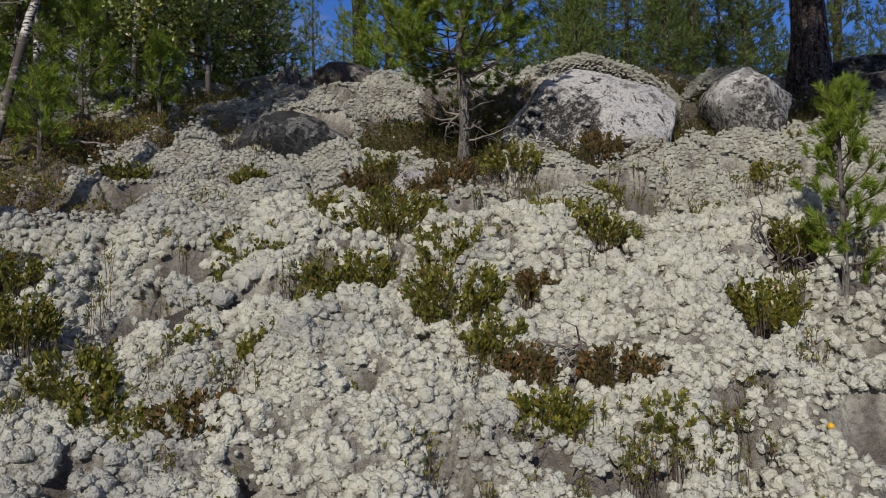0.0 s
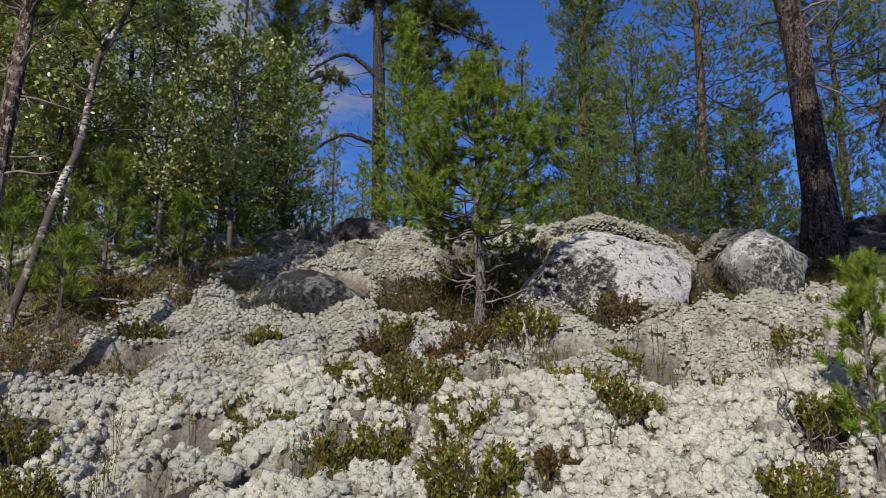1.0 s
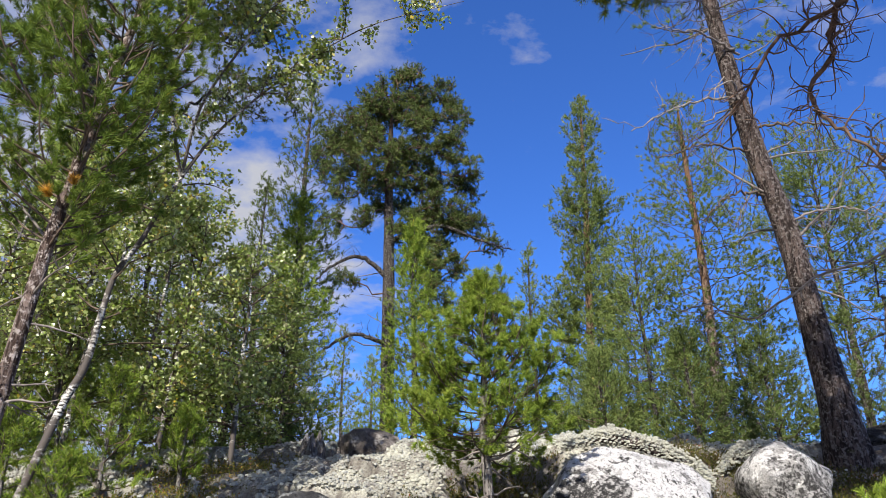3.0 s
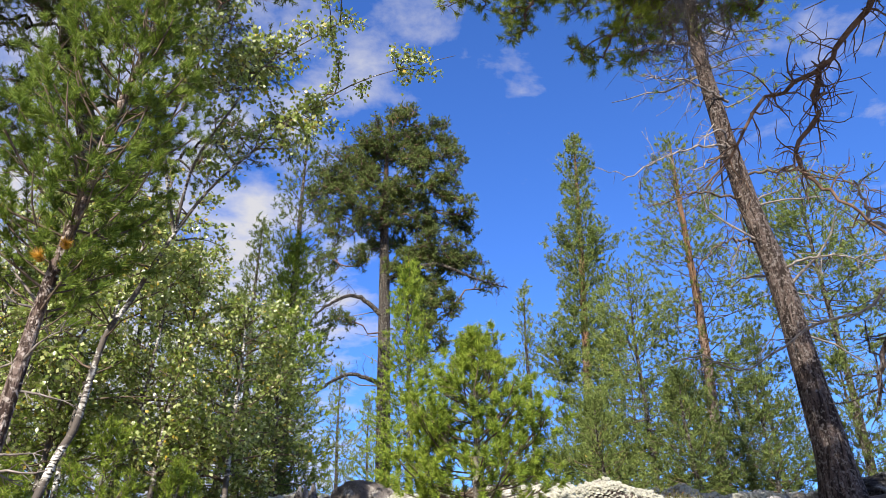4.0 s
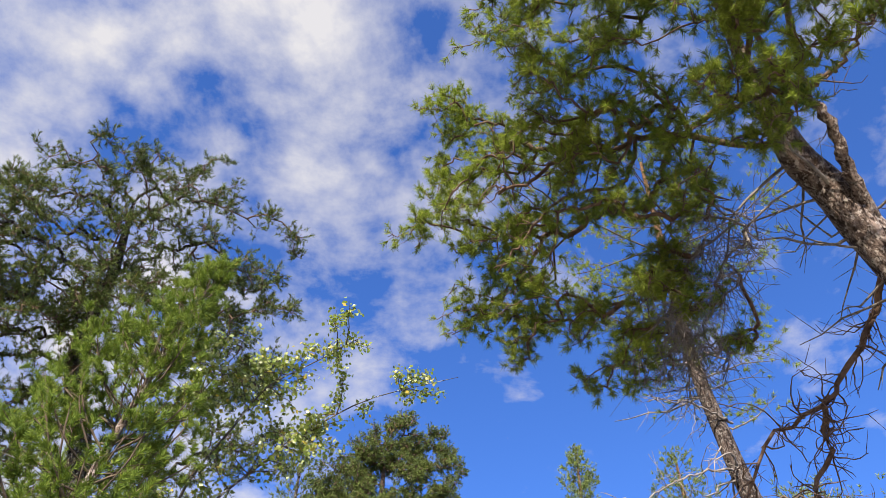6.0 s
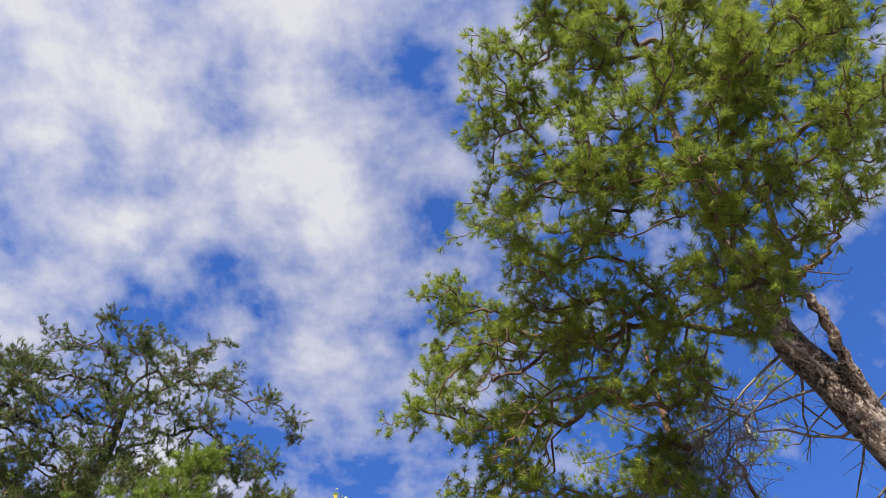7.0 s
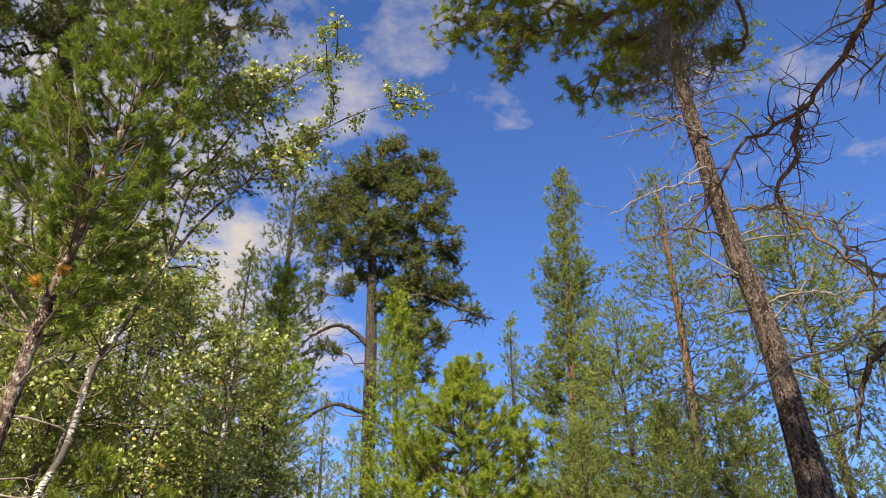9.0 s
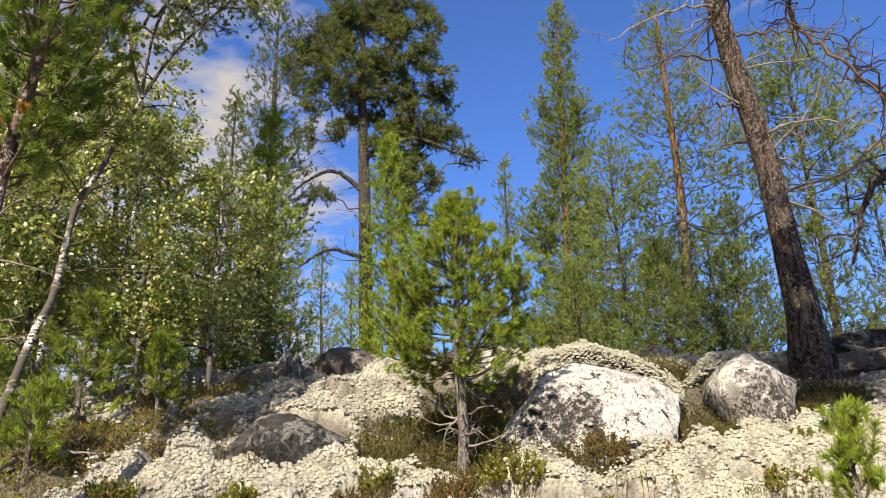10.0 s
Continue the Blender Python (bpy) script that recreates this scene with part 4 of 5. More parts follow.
# the old pine beside the small boulder
tree("old_pine", "tall old pine with thick fissured grey-brown bark and bare lower branches",
     [(2.79, 5.80, gz(2.79, 5.80)), (2.78, 5.80, 3.07), (2.74, 5.81, 3.76), (2.69, 5.82, 4.52), (2.57, 5.84, 5.36), (2.48, 5.83, 6.1), (2.41, 5.83, 7.2), (2.46, 5.82, 8.5), (2.6, 5.9, 10.8)],
     [0.19, 0.128, 0.106, 0.094, 0.086, 0.078, 0.068, 0.052, 0.02], BARK_OLD,
     [dict(h0=6.6, h1=10.8, n=40, length=dome(1.4), rise=lambda u: -10 + 40 * u, bend=25, density=8, sub=0.40, gap=0.17, bare=0.35, twigs=2)], NEEDLE_PINE, 1003, (0.062, 0.0042, 40, 1.3, 0.5),
     dead=(4.0, 7.2, 30, 0.9), group="pines", sides=18, wob=0.10)

# the pine whose crown hangs over the path
def pine_crown(ob, trunk, z0, masses, needle, needles, seed, per=4, dense=540.0, tip=0.0025, bare=(), limbs=None, kinks=0.16, size=0.11, lumps=110):
    """A crooked crown: rounded masses (x, y, z, r) are filled with leafy twig ends, each of which grows from the nearest wood."""
    g = np.random.default_rng(seed)
    ends, kind = [], []
    for dead, group in ((0, masses), (1, bare)):
        for x, y, z, r in group:
            n = int(dense * r ** 2.2) + 3
            p = np.array([x, y, z]) + unit(g.normal(size=(n, 3))) * r * g.uniform(0.02, 1.0, (n, 1)) ** 0.36
            if not dead:
                # leafy twigs gather in clumps, with air between them
                m = max(3, int(lumps * r ** 1.5))
                p = p[g.integers(0, min(m, n), n)] + unit(g.normal(size=(n, 3))) * np.array([1, 1, 0.65]) * (0.045 + 0.20 * r) * g.uniform(0.02, 1.0, (n, 1)) ** 0.5
            ends += list(p)
            kind += [dead] * n
    ends, kind = np.array(ends), np.array(kind)
    start = trunk[trunk[:, 2] > z0]
    near = np.linalg.norm(ends[:, None] - start[None], axis=-1).min(1)
    pool = np.zeros((len(start) + 3 * len(ends), 3))
    cost = np.zeros(len(pool))
    pool[:len(start)], m = start, len(start)
    par = np.full(len(pool), -1)
    ways = np.zeros_like(pool)
    links = []
    for i in np.argsort(near):
        e = ends[i]
        d = np.linalg.norm(pool[:m] - e, axis=1)
        k = int(np.argmin(d + 0.22 * cost[:m]))
        a, L = pool[k], d[k]
        mid = [a + (e - a) * f + g.normal(size=3) * L * kinks * 0.6 + np.array([0, 0, 0.10 * L * (1 - f)]) for f in (0.36, 0.70)]
        last = k
        for q in mid + [e]:
            pool[m], par[m], cost[m] = q, last, cost[last] + np.linalg.norm(q - pool[last])
            ways[m] = q - pool[last]
            last = m
            m += 1
        links.append((k, m - 3, i))
    count = np.zeros(m)
    for k in range(m - 1, len(start) - 1, -1):
        count[k] += 1
        if par[k] >= len(start):
            count[par[k]] += count[k]
    r = tip * (count / 3 + 0.35) ** 0.43
    big = sorted((l for l in links if kind[l[2]] == 0), key=lambda l: -count[l[1]])
    stout = {l[1] for l in big[:220] if count[l[1]] > 5}
    fine, dry = Geo(), Geo()
    for k, a, i in links:
        q = np.array([pool[k], pool[a], pool[a + 1], pool[a + 2]])
        rad = np.minimum([r[a] * 1.1, r[a], r[a + 1], r[a + 2] * 0.8], 0.009 if kind[i] else 0.017)
        if a in stout:
            w = Geo()
            w.tube(smooth_path(q, 10), np.interp(np.linspace(0, 3, 10), range(4), rad), 7, 0.12)
            w.part("branch", limbs or LIMB, ob, smooth=True)
        else:
            (dry if kind[i] else fine).tube(q, rad, 4)
    last = np.array([a + 2 for k, a, i in links])
    dead = np.array([kind[i] for k, a, i in links]) == 1
    c, w = pool[last], unit(ways[last])
    shoots = Geo()
    live = np.repeat(np.where(~dead)[0], per)
    b = c[live] - w[live] * g.uniform(0, 0.12, (len(live), 1))
    d = unit(w[live] * 0.6 + g.normal(size=(len(live), 3)) * 0.75 + np.array([0, 0, 0.45]))
    e = b + d * size * g.uniform(0.5, 1.25, (len(live), 1))
    fine.spikes(b, e, tip * 0.6, 0.0012)
    shoots.tufts(e, d, *needles[:4], back=needles[4], seed=seed + 1)
    old = np.repeat(np.where(dead)[0], 6)
    if len(old):
        b = c[old] - w[old] * g.uniform(0, 0.2, (len(old), 1))
        d = unit(w[old] * 0.8 + g.normal(size=(len(old), 3)) * 0.7)
        e = b + d * g.uniform(0.06, 0.22, (len(old), 1))
        dry.spikes(b, e, 0.0024, 0.0016)
        dry.spikes(e, e + unit(d + g.normal(size=(len(old), 3)) * 0.6) * g.uniform(0.04, 0.16, (len(old), 1)), 0.0016, 0.0009)
        tagged(dry.part("dead_twig_mass", TWIG_GREY, ob, "tangle of bare grey dead twigs"), kind="stuff")
    tagged(fine.part("twig_mass", LIMB, ob), kind="stuff")
    tagged(shoots.part("crown", needle, ob), kind="stuff")


def crooked_pine(name, label, pts, radii, bark, sides, dead, seed, **crown):
    """A pine with a modelled trunk and a crown of rounded masses."""
    ob = thing(name, tuple(pts[0]), label, "tree", "pines")
    path = smooth_path(pts, 44)
    path[0, 2] -= 0.15
    t = Geo()
    t.tube(path, np.interp(np.linspace(0, len(radii) - 1, 44), np.arange(len(radii)), radii), sides, 0.10)
    t.part("trunk", bark, ob, smooth=True)
    order = path[np.argsort(path[:, 2])]
    pine_crown(ob, order, seed=seed, **crown)
    for w in dead_twigs(order, *dead, seed + 77):
        w.part("dead_branch", TWIG_GREY, ob, "bare grey dead branch")
    return ob


crooked_pine("overhanging_pine", "large pine with a forked trunk and a dense crown overhead",
             [(2.75, 2.55, gz(2.75, 2.55)), (2.60, 2.54, 2.8), (2.48, 2.55, 4.0), (2.34, 2.55, 4.75), (2.22, 2.51, 5.18), (2.10, 2.42, 5.45), (1.97, 2.34, 5.63), (1.86, 2.2, 5.80), (1.70, 1.95, 6.08), (1.50, 1.5, 6.6), (1.4, 1.0, 7.4)],
             [0.19, 0.155, 0.130, 0.116, 0.106, 0.102, 0.094, 0.072, 0.042, 0.026, 0.012], BARK_RED, 16, (4.4, 5.7, 30, 0.8), 1004, z0=5.0,
             masses=[(0.56, 1.04, 6.45, 0.5), (1.16, 1.13, 5.74, 0.62), (0.74, 1.78, 6.02, 0.62), (-0.02, 2.38, 6.31, 0.25), (0.28, 2.65, 5.77, 0.48), (1.03, 2.32, 5.52, 0.5), (0.52, 2.94, 5.37, 0.45),
                     (1.73, 1, 5.46, 0.58), (1.34, 0.66, 6.14, 0.36), (0.78, 0.62, 6.6, 0.36), (1.13, 2.75, 4.99, 0.25), (-0.21, 2.9, 5.69, 0.15), (1.45, 1.56, 5.29, 0.42),
                     (0.19, 3.12, 5.18, 0.24), (0.5, 3.18, 4.93, 0.19), (0.85, 3.07, 4.82, 0.26), (1.22, 2.95, 5.2, 0.2), (1.18, 3.5, 5.03, 0.22), (1.58, 3.15, 4.95, 0.15),
                     (2.05, 0.91, 6.59, 0.4), (2.25, 1.19, 6.18, 0.27), (1.64, 0.92, 6.84, 0.36), (2.38, 0.74, 6.69, 0.4), (0.95, 0.88, 7.1, 0.3)],
             bare=[(1.28, 2.95, 5.02, 0.36), (1.45, 2.6, 5.22, 0.26), (1.33, 3.3, 4.98, 0.3)], needle=NEEDLE_PINE, needles=(0.052, 0.0033, 48, 1.4, 0.5), per=5, dense=640.0, tip=0.0027, size=0.085)

# the near young pine at the path's left
tree("young_pine", "young pine with reddish bark and a few orange dead tufts",
     [(-1.98, 3.02, gz(-1.98, 3.02)), (-1.95, 3.05, 2.0), (-1.91, 3.05, 2.55), (-1.86, 3.06, 3.25), (-1.78, 3.02, 3.6), (-1.72, 3.03, 4.13), (-1.65, 3.06, 4.63), (-1.58, 3.10, 5.17), (-1.46, 3.16, 5.70)],
     [0.050, 0.042, 0.036, 0.031, 0.027, 0.023, 0.018, 0.012, 0.004], BARK_RED,
     dict(h0=3.1, h1=5.6, n=96, length=cone(0.80, 0.55, 0.15), rise=lambda u: 25 + 30 * u, bend=35, density=11, sub=0.34, gap=0.090, bare=0.15, twigs=1, bias=(-0.7, 0.3, 0.2), up=0.6), NEEDLE_YOUNG, 1005, (0.046, 0.0036, 100, 1.6, 0.8),
     dead=(2.2, 3.3, 12, 0.4), group="pines", sides=10)
OLDTUFT = Geo()
OLDTUFT.tufts([(-1.76, 2.97, 3.50), (-1.86, 2.95, 3.43)], [(0.3, -0.6, 0.3), (0, -0.7, 0.3)], 0.05, 0.0045, 150, 1.1, back=0.5, seed=3)
OLDTUFT.part("dead_needles", NEEDLE_DEAD, bpy.data.objects["young_pine"], "orange dead needle tufts")

# the broad pine behind the birches
crooked_pine("broad_pine", "broad-crowned old pine with dark crooked limbs behind birches",
             [(-4.3, 6.8, gz(-4.3, 6.8)), (-4.2, 6.8, 4.5), (-4.0, 6.85, 6.5), (-4.35, 6.45, 7.85), (-4.1, 6.0, 8.8), (-4.0, 5.6, 9.7)], [0.20, 0.16, 0.13, 0.10, 0.07, 0.02], BARK_DARK, 12, (4.0, 6.8, 16, 1.2), 1006, z0=5.6,
             masses=[(-4.86, 5.05, 8.72, 0.87), (-3.96, 4.98, 9.34, 0.65), (-3.09, 5.58, 9.31, 0.79), (-2.6, 6.37, 8.83, 0.72), (-4.03, 5.52, 8.45, 0.84), (-3.22, 6.21, 8.12, 0.83), (-4.58, 5.86, 7.74, 0.84),
                     (-2.23, 6.91, 8.1, 0.39), (-1.99, 6.06, 9.31, 0.22), (-5.7, 5.18, 8.23, 1.25), (-2.55, 6.81, 7.77, 0.48), (-5.0, 6.4, 6.9, 0.7), (-3.5, 6.9, 6.9, 0.55), (-2.65, 7.05, 6.85, 0.42), (-2.2, 7.4, 7.15, 0.36)],
             needle=NEEDLE_DARK, needles=(0.060, 0.0072, 24, 1.1, 0.8), per=6, dense=225.0, tip=0.0035, limbs=BARK_DARK, kinks=0.2, size=0.13, lumps=55)

# the dark pine on the crest
crooked_pine("tall_pine", "tall dark pine with a straight trunk and a dense rounded crown",
             [(-1.55, 14.95, gz(-1.55, 14.95)), (-1.58, 14.95, 5.0), (-1.62, 14.94, 7.5), (-1.68, 14.9, 10.3), (-1.66, 14.85, 12.2)], [0.19, 0.15, 0.13, 0.09, 0.03], BARK_DARK, 10, (5.2, 8.2, 6, 1.2), 1007, z0=6.4,
             masses=[(-1.42, 15.43, 13.05, 0.71), (-2.03, 14.91, 12.22, 0.68), (-0.71, 15.47, 12.69, 0.70), (-2.54, 14.40, 11.19, 0.67), (-1.61, 15.03, 11.62, 0.78), (-0.43, 14.75, 11.40, 0.63), (-3.02, 15.26, 10.97, 0.56),
                     (-2.02, 14.51, 10.40, 0.69), (-1.08, 15.35, 10.88, 0.77), (-0.12, 14.95, 10.64, 0.49), (0.07, 15.38, 10.17, 0.31), (-0.65, 14.87, 9.76, 0.56), (-2.69, 14.82, 9.97, 0.32), (-1.70, 15.25, 10.08, 0.52),
                     (-0.72, 15.21, 9.13, 0.60), (-0.26, 15.21, 9.30, 0.48), (-0.93, 14.92, 8.24, 0.51), (-0.42, 14.69, 8.13, 0.48), (-0.66, 14.45, 7.30, 0.46), (-1.25, 14.78, 9.07, 0.47), (-2.83, 14.81, 9.23, 0.27), (-2.49, 14.45, 7.70, 0.24), (-2.09, 14.45, 9.14, 0.29), (0.25, 15.40, 9.35, 0.31), (0.60, 15.05, 8.71, 0.22)],
             needle=NEEDLE_DARK, needles=(0.075, 0.0135, 14, 1.2, 0.8), per=6, dense=430.0, tip=0.0050, limbs=BARK_DARK, kinks=0.2, size=0.16, lumps=60)

# the slender conical conifer
tree("slender_pine", "slender conical pine with green needles to the ground",
     [(2.55, 15.84, gz(2.55, 15.84)), (2.62, 15.82, 6.0), (2.78, 15.8, 9.8), (2.88, 15.75, 13.05)], [0.14, 0.10, 0.06, 0.02], BARK_RED,
     [dict(h0=4.0, h1=12.95, n=250, length=lambda u: 1.55 * (1 - u) ** 0.6 * (0.78 + 0.22 * math.sin(u * 23)) + 0.1, rise=lambda u: 10 + 30 * u, bend=20, density=11, sub=0.40, gap=0.10, bare=0.08, twigs=2)], NEEDLE_GREY, 1008, (0.070, 0.0150, 12, 1.1, 0.8),
     group="pines", sides=9, near=False)

# the thin orange-barked pine
tree("thin_pine", "thin pine with an orange upper trunk and a sparse grey-green crown",
     [(4.36, 13.34, gz(4.36, 13.34)), (4.40, 13.33, 5.5), (4.43, 13.30, 7.3), (4.40, 13.30, 10.2), (4.42, 13.30, 11.1)], [0.115, 0.09, 0.075, 0.04, 0.015], BARK_RED,
     [dict(h0=5.0, h1=11.0, n=120, length=lambda u: 1.6 * (1 - u) ** 0.45, rise=lambda u: -8 + 40 * u, bend=15, density=7, sub=0.40, gap=0.14, bare=0.35, twigs=2)], NEEDLE_GREY, 1009, (0.075, 0.0090, 21, 1.0, 0.6),
     dead=(4.2, 9.0, 30, 0.9), group="pines", sides=9, near=False)


def fill_conifer(x, y, top, r, low, seed, mat, label, sparse=1.0, round_top=False):
    b = gz(x, y)
    top -= 0.025 * (top - 1.6)
    h, r = top - b, r * 1.3
    tree("forest_conifer", label, [(x, y, b), (x + 0.03, y, b + h * 0.4), (x - 0.02, y, b + h * 0.75), (x, y, top)], [0.010 * h + 0.02, 0.007 * h + 0.010, 0.004 * h + 0.006, 0.006], BARK_DARK,
         dict(h0=b + h * low, h1=top - 0.05, n=int((34 + h * 13) * sparse), length=dome(r) if round_top else cone(r, 0.7, 0.2), rise=lambda u: -5 + 45 * u, bend=25, density=9, sub=0.42, gap=0.125, bare=0.10, twigs=1),
         mat, seed, (0.070, 0.0155 * min(1.0, y / 13), int(11 * max(1.0, 13 / y)), 1.1, 0.8), group="conifers of the wood", sides=7, near=False)


SPRUCE = "dark green conifer in the wood behind the crest"
FRESH = "slim fresh-green young conifer on the crest"
for k, (x, y, top, r, low, mat, label, sparse, rt) in enumerate([
    (3.05, 12.7, 7.9, 0.85, 0.2, NEEDLE_GREY, SPRUCE, 1.0, True), (5.5, 10.7, 8.6, 1.1, 0.45, NEEDLE_GREY, SPRUCE, 0.7, True), (-0.72, 10.0, 6.9, 0.62, 0.10, NEEDLE_SAP, FRESH, 2.1, False),
    (-2.12, 8.8, 6.7, 0.55, 0.08, NEEDLE_SAP, FRESH, 2.0, False), (-2.55, 10.7, 10.1, 0.75, 0.35, NEEDLE_DARK, SPRUCE, 0.8, False), (-1.95, 7.9, 4.9, 0.65, 0.05, NEEDLE_DARK, SPRUCE, 1.3, False),
    (-3.3, 19.8, 8.7, 0.9, 0.1, NEEDLE_GREY, SPRUCE, 1.0, False), (-2.4, 19.0, 7.6, 0.8, 0.1, NEEDLE_GREY, SPRUCE, 1.0, False), (7.2, 12.0, 7.0, 0.8, 0.1, NEEDLE_DARK, SPRUCE, 1.0, False),
    (4.1, 11.3, 5.9, 0.7, 0.1, NEEDLE_GREY, SPRUCE, 1.0, False), (3.5, 15.5, 7.0, 1.0, 0.1, NEEDLE_GREY, SPRUCE, 1.0, False), (2.2, 12.4, 5.6, 0.5, 0.1, NEEDLE_GREY, SPRUCE, 1.0, False),
    (5.0, 15.5, 7.5, 1.0, 0.1, NEEDLE_DARK, SPRUCE, 1.0, False), (1.3, 14.5, 8.6, 0.55, 0.2, NEEDLE_GREY, FRESH, 0.8, False), (-2.6, 8.1, 5.6, 0.8, 0.05, NEEDLE_DARK, SPRUCE, 1.2, False),
    (-3.3, 8.4, 6.0, 0.8, 0.05, NEEDLE_GREY, SPRUCE, 1.2, False), (-4.0, 8.8, 7.2, 0.9, 0.05, NEEDLE_GREY, SPRUCE, 1.0, False), (-4.9, 8.0, 6.8, 1.0, 0.05, NEEDLE_DARK, SPRUCE, 1.0, False),
    (-3.4, 11.5, 8.6, 0.9, 0.1, NEEDLE_DARK, SPRUCE, 1.0, False),
    (1.7, 9.6, 4.7, 0.7, 0.0, NEEDLE_DARK, SPRUCE, 1.25, False), (2.7, 9.2, 4.9, 0.7, 0.0, NEEDLE_DARK, SPRUCE, 1.25, False), (3.7, 9.4, 4.9, 0.8, 0.0, NEEDLE_DARK, SPRUCE, 1.25, False), (4.8, 9.4, 5.2, 0.8, 0.0, NEEDLE_DARK, SPRUCE, 1.25, False),
    (6.0, 9.2, 5.0, 0.8, 0.0, NEEDLE_DARK, SPRUCE, 1.4, False), (0.6, 11.0, 4.6, 0.6, 0.0, NEEDLE_DARK, SPRUCE, 1.3, False), (3.2, 11.0, 5.4, 0.8, 0.0, NEEDLE_DARK, SPRUCE, 1.3, False),
    (-6.6, 11.0, 10.0, 1.2, 0.1, NEEDLE_DARK, SPRUCE, 1.0, False), (-6.8, 6.8, 8.5, 1.0, 0.1, NEEDLE_DARK, SPRUCE, 1.0, False), (6.2, 15.5, 8.0, 1.0, 0.1, NEEDLE_DARK, SPRUCE, 1.0, False),
]):
    fill_conifer(x, y, top, r, low, 2000 + 13 * k, mat, label, sparse, rt)

# low young pines at the edge of the birches
for k, (x, y, h, r) in enumerate([(-2.35, 5.0, 0.9, 0.40), (-2.75, 4.6, 0.7, 0.35), (-1.95, 5.3, 0.55, 0.25), (-2.9, 5.4, 1.3, 0.5), (-2.2, 4.2, 0.5, 0.28)]):
    b = gz(x, y)
    tree("pine_sapling", "low bushy pine sapling in the shade of birches", [(x, y, b), (x, y, b + h * 0.5), (x + 0.02, y, b + h)], [0.018, 0.012, 0.004], BARK_GREY,
         dict(h0=b + 0.08, h1=b + h, n=22, length=cone(r, 0.6), rise=lambda u: 10 + 40 * u, bend=30, density=18, sub=0.45, gap=0.06, bare=0.15), NEEDLE_SAP, 1300 + k, (0.045, 0.004, 30, 1.1), group="pine saplings", sides=6)


# ---- birches ----
def birch(stem, radii, crown, seed, label, n=34, length=0.8, leaf=0.033, tip=0, leaders=()):
    """A slim birch: pale stem, thin rising branches, small leaves in loose sprays. leaders: lines of further stems from a fork."""
    g = np.random.default_rng(seed)
    ob = thing("birch", tuple(stem[0]), label, "tree", "birches")
    path = smooth_path(stem, 44)
    path[2:-1:3, :2] += g.normal(size=path[2:-1:3, :2].shape) * 0.016
    path = smooth_path(path[::3], 44)
    path[0, 2] -= 0.1
    t = Geo()
    t.tube(path, np.interp(np.linspace(0, len(radii) - 1, 44), np.arange(len(radii)), radii), 9, 0.05)
    t.part("trunk", BIRCH, ob, "white birch bark with black marks", smooth=True)
    tops = [path[31:]]
    for line in leaders:
        tops.append(smooth_path(line, 26))
        u = Geo()
        u.tube(tops[-1], np.linspace(0.011, 0.002, 26), 7, 0.05)
        u.part("leader", BIRCH, ob, "slim pale upper stem", smooth=True)
        tops[-1] = tops[-1][12:]
    f, pos, tw = Geo(), [], Geo()
    k0 = int(44 * crown)
    for i in range(n + tip):
        j = int(g.uniform(k0, 43))
        top = tops[i % len(tops)]
        p = path[j] if i < n else top[int(g.uniform(0, len(top) - 0.1))]
        az = i * 2.4 + g.normal() * 0.3
        L = length * g.uniform(0.45, 1.15) * (1.1 - 0.6 * (j - k0) / (44 - k0)) if i < n else g.uniform(0.10, 0.30)
        d = np.array([math.cos(az), math.sin(az), g.uniform(0.1, 0.9)])
        pts = [p]
        for _ in range(6):
            d = unit(d + g.normal(size=3) * 0.16 + np.array([0, 0, -0.03]))
            pts.append(pts[-1] + d * L / 6)
        pts = np.array(pts)
        w = Geo()
        w.tube(pts, np.linspace(0.007, 0.0018, 7) * (0.5 + L), 4)
        w.part("branch", TWIG, ob)
        m = int(16 * L) + 4
        s = g.uniform(0.2, 1, m) * 6
        jj = np.minimum(s.astype(int), 5)
        a = pts[jj] + (pts[jj + 1] - pts[jj]) * (s - jj)[:, None]
        e = a + unit(g.normal(size=(m, 3)) * 0.8 + d) * max(L, 0.4) * g.uniform(0.1, 0.34, (m, 1))
        tw.spikes(a, e, 0.002, 0.0009)
        q = g.uniform(0.15, 1.05, (m, 10, 1))
        pos.append((a[:, None] * (1 - q) + e[:, None] * q + g.normal(size=(m, 10, 3)) * 0.022).reshape(-1, 3))
    tagged(tw.part("twig_mass", TWIG, ob), kind="stuff")
    f.leaves(np.concatenate(pos), leaf, seed, 0.45, 0.78)
    tagged(f.part("crown", LEAF_BIRCH, ob), kind="stuff")
    return ob


LEAN = "leaning white-stemmed birch with small glossy green leaves"
birch([(-2.45, 4.12, gz(-2.45, 4.12)), (-2.33, 4.12, 2.33), (-2.22, 4.13, 2.75), (-2.13, 4.14, 3.02), (-2.08, 4.11, 3.44), (-1.96, 4.16, 3.76), (-1.79, 4.18, 4.19), (-1.53, 4.11, 4.54), (-1.10, 4.16, 5.03), (-0.63, 4.25, 5.46), (0.24, 4.30, 5.76)],
      [0.027, 0.025, 0.023, 0.021, 0.018, 0.016, 0.013, 0.009, 0.007, 0.005, 0.002], 0.35, 3001, LEAN, 22, 0.50, tip=63,
      leaders=[[(-1.79, 4.18, 4.19), (-1.65, 3.98, 4.59), (-1.43, 3.91, 4.97), (-1.24, 3.87, 5.28), (-0.93, 3.84, 5.48), (-0.62, 3.81, 5.68)], [(-1.79, 4.18, 4.19), (-1.78, 3.81, 4.66), (-1.61, 3.69, 5.07), (-1.39, 3.62, 5.41)]])
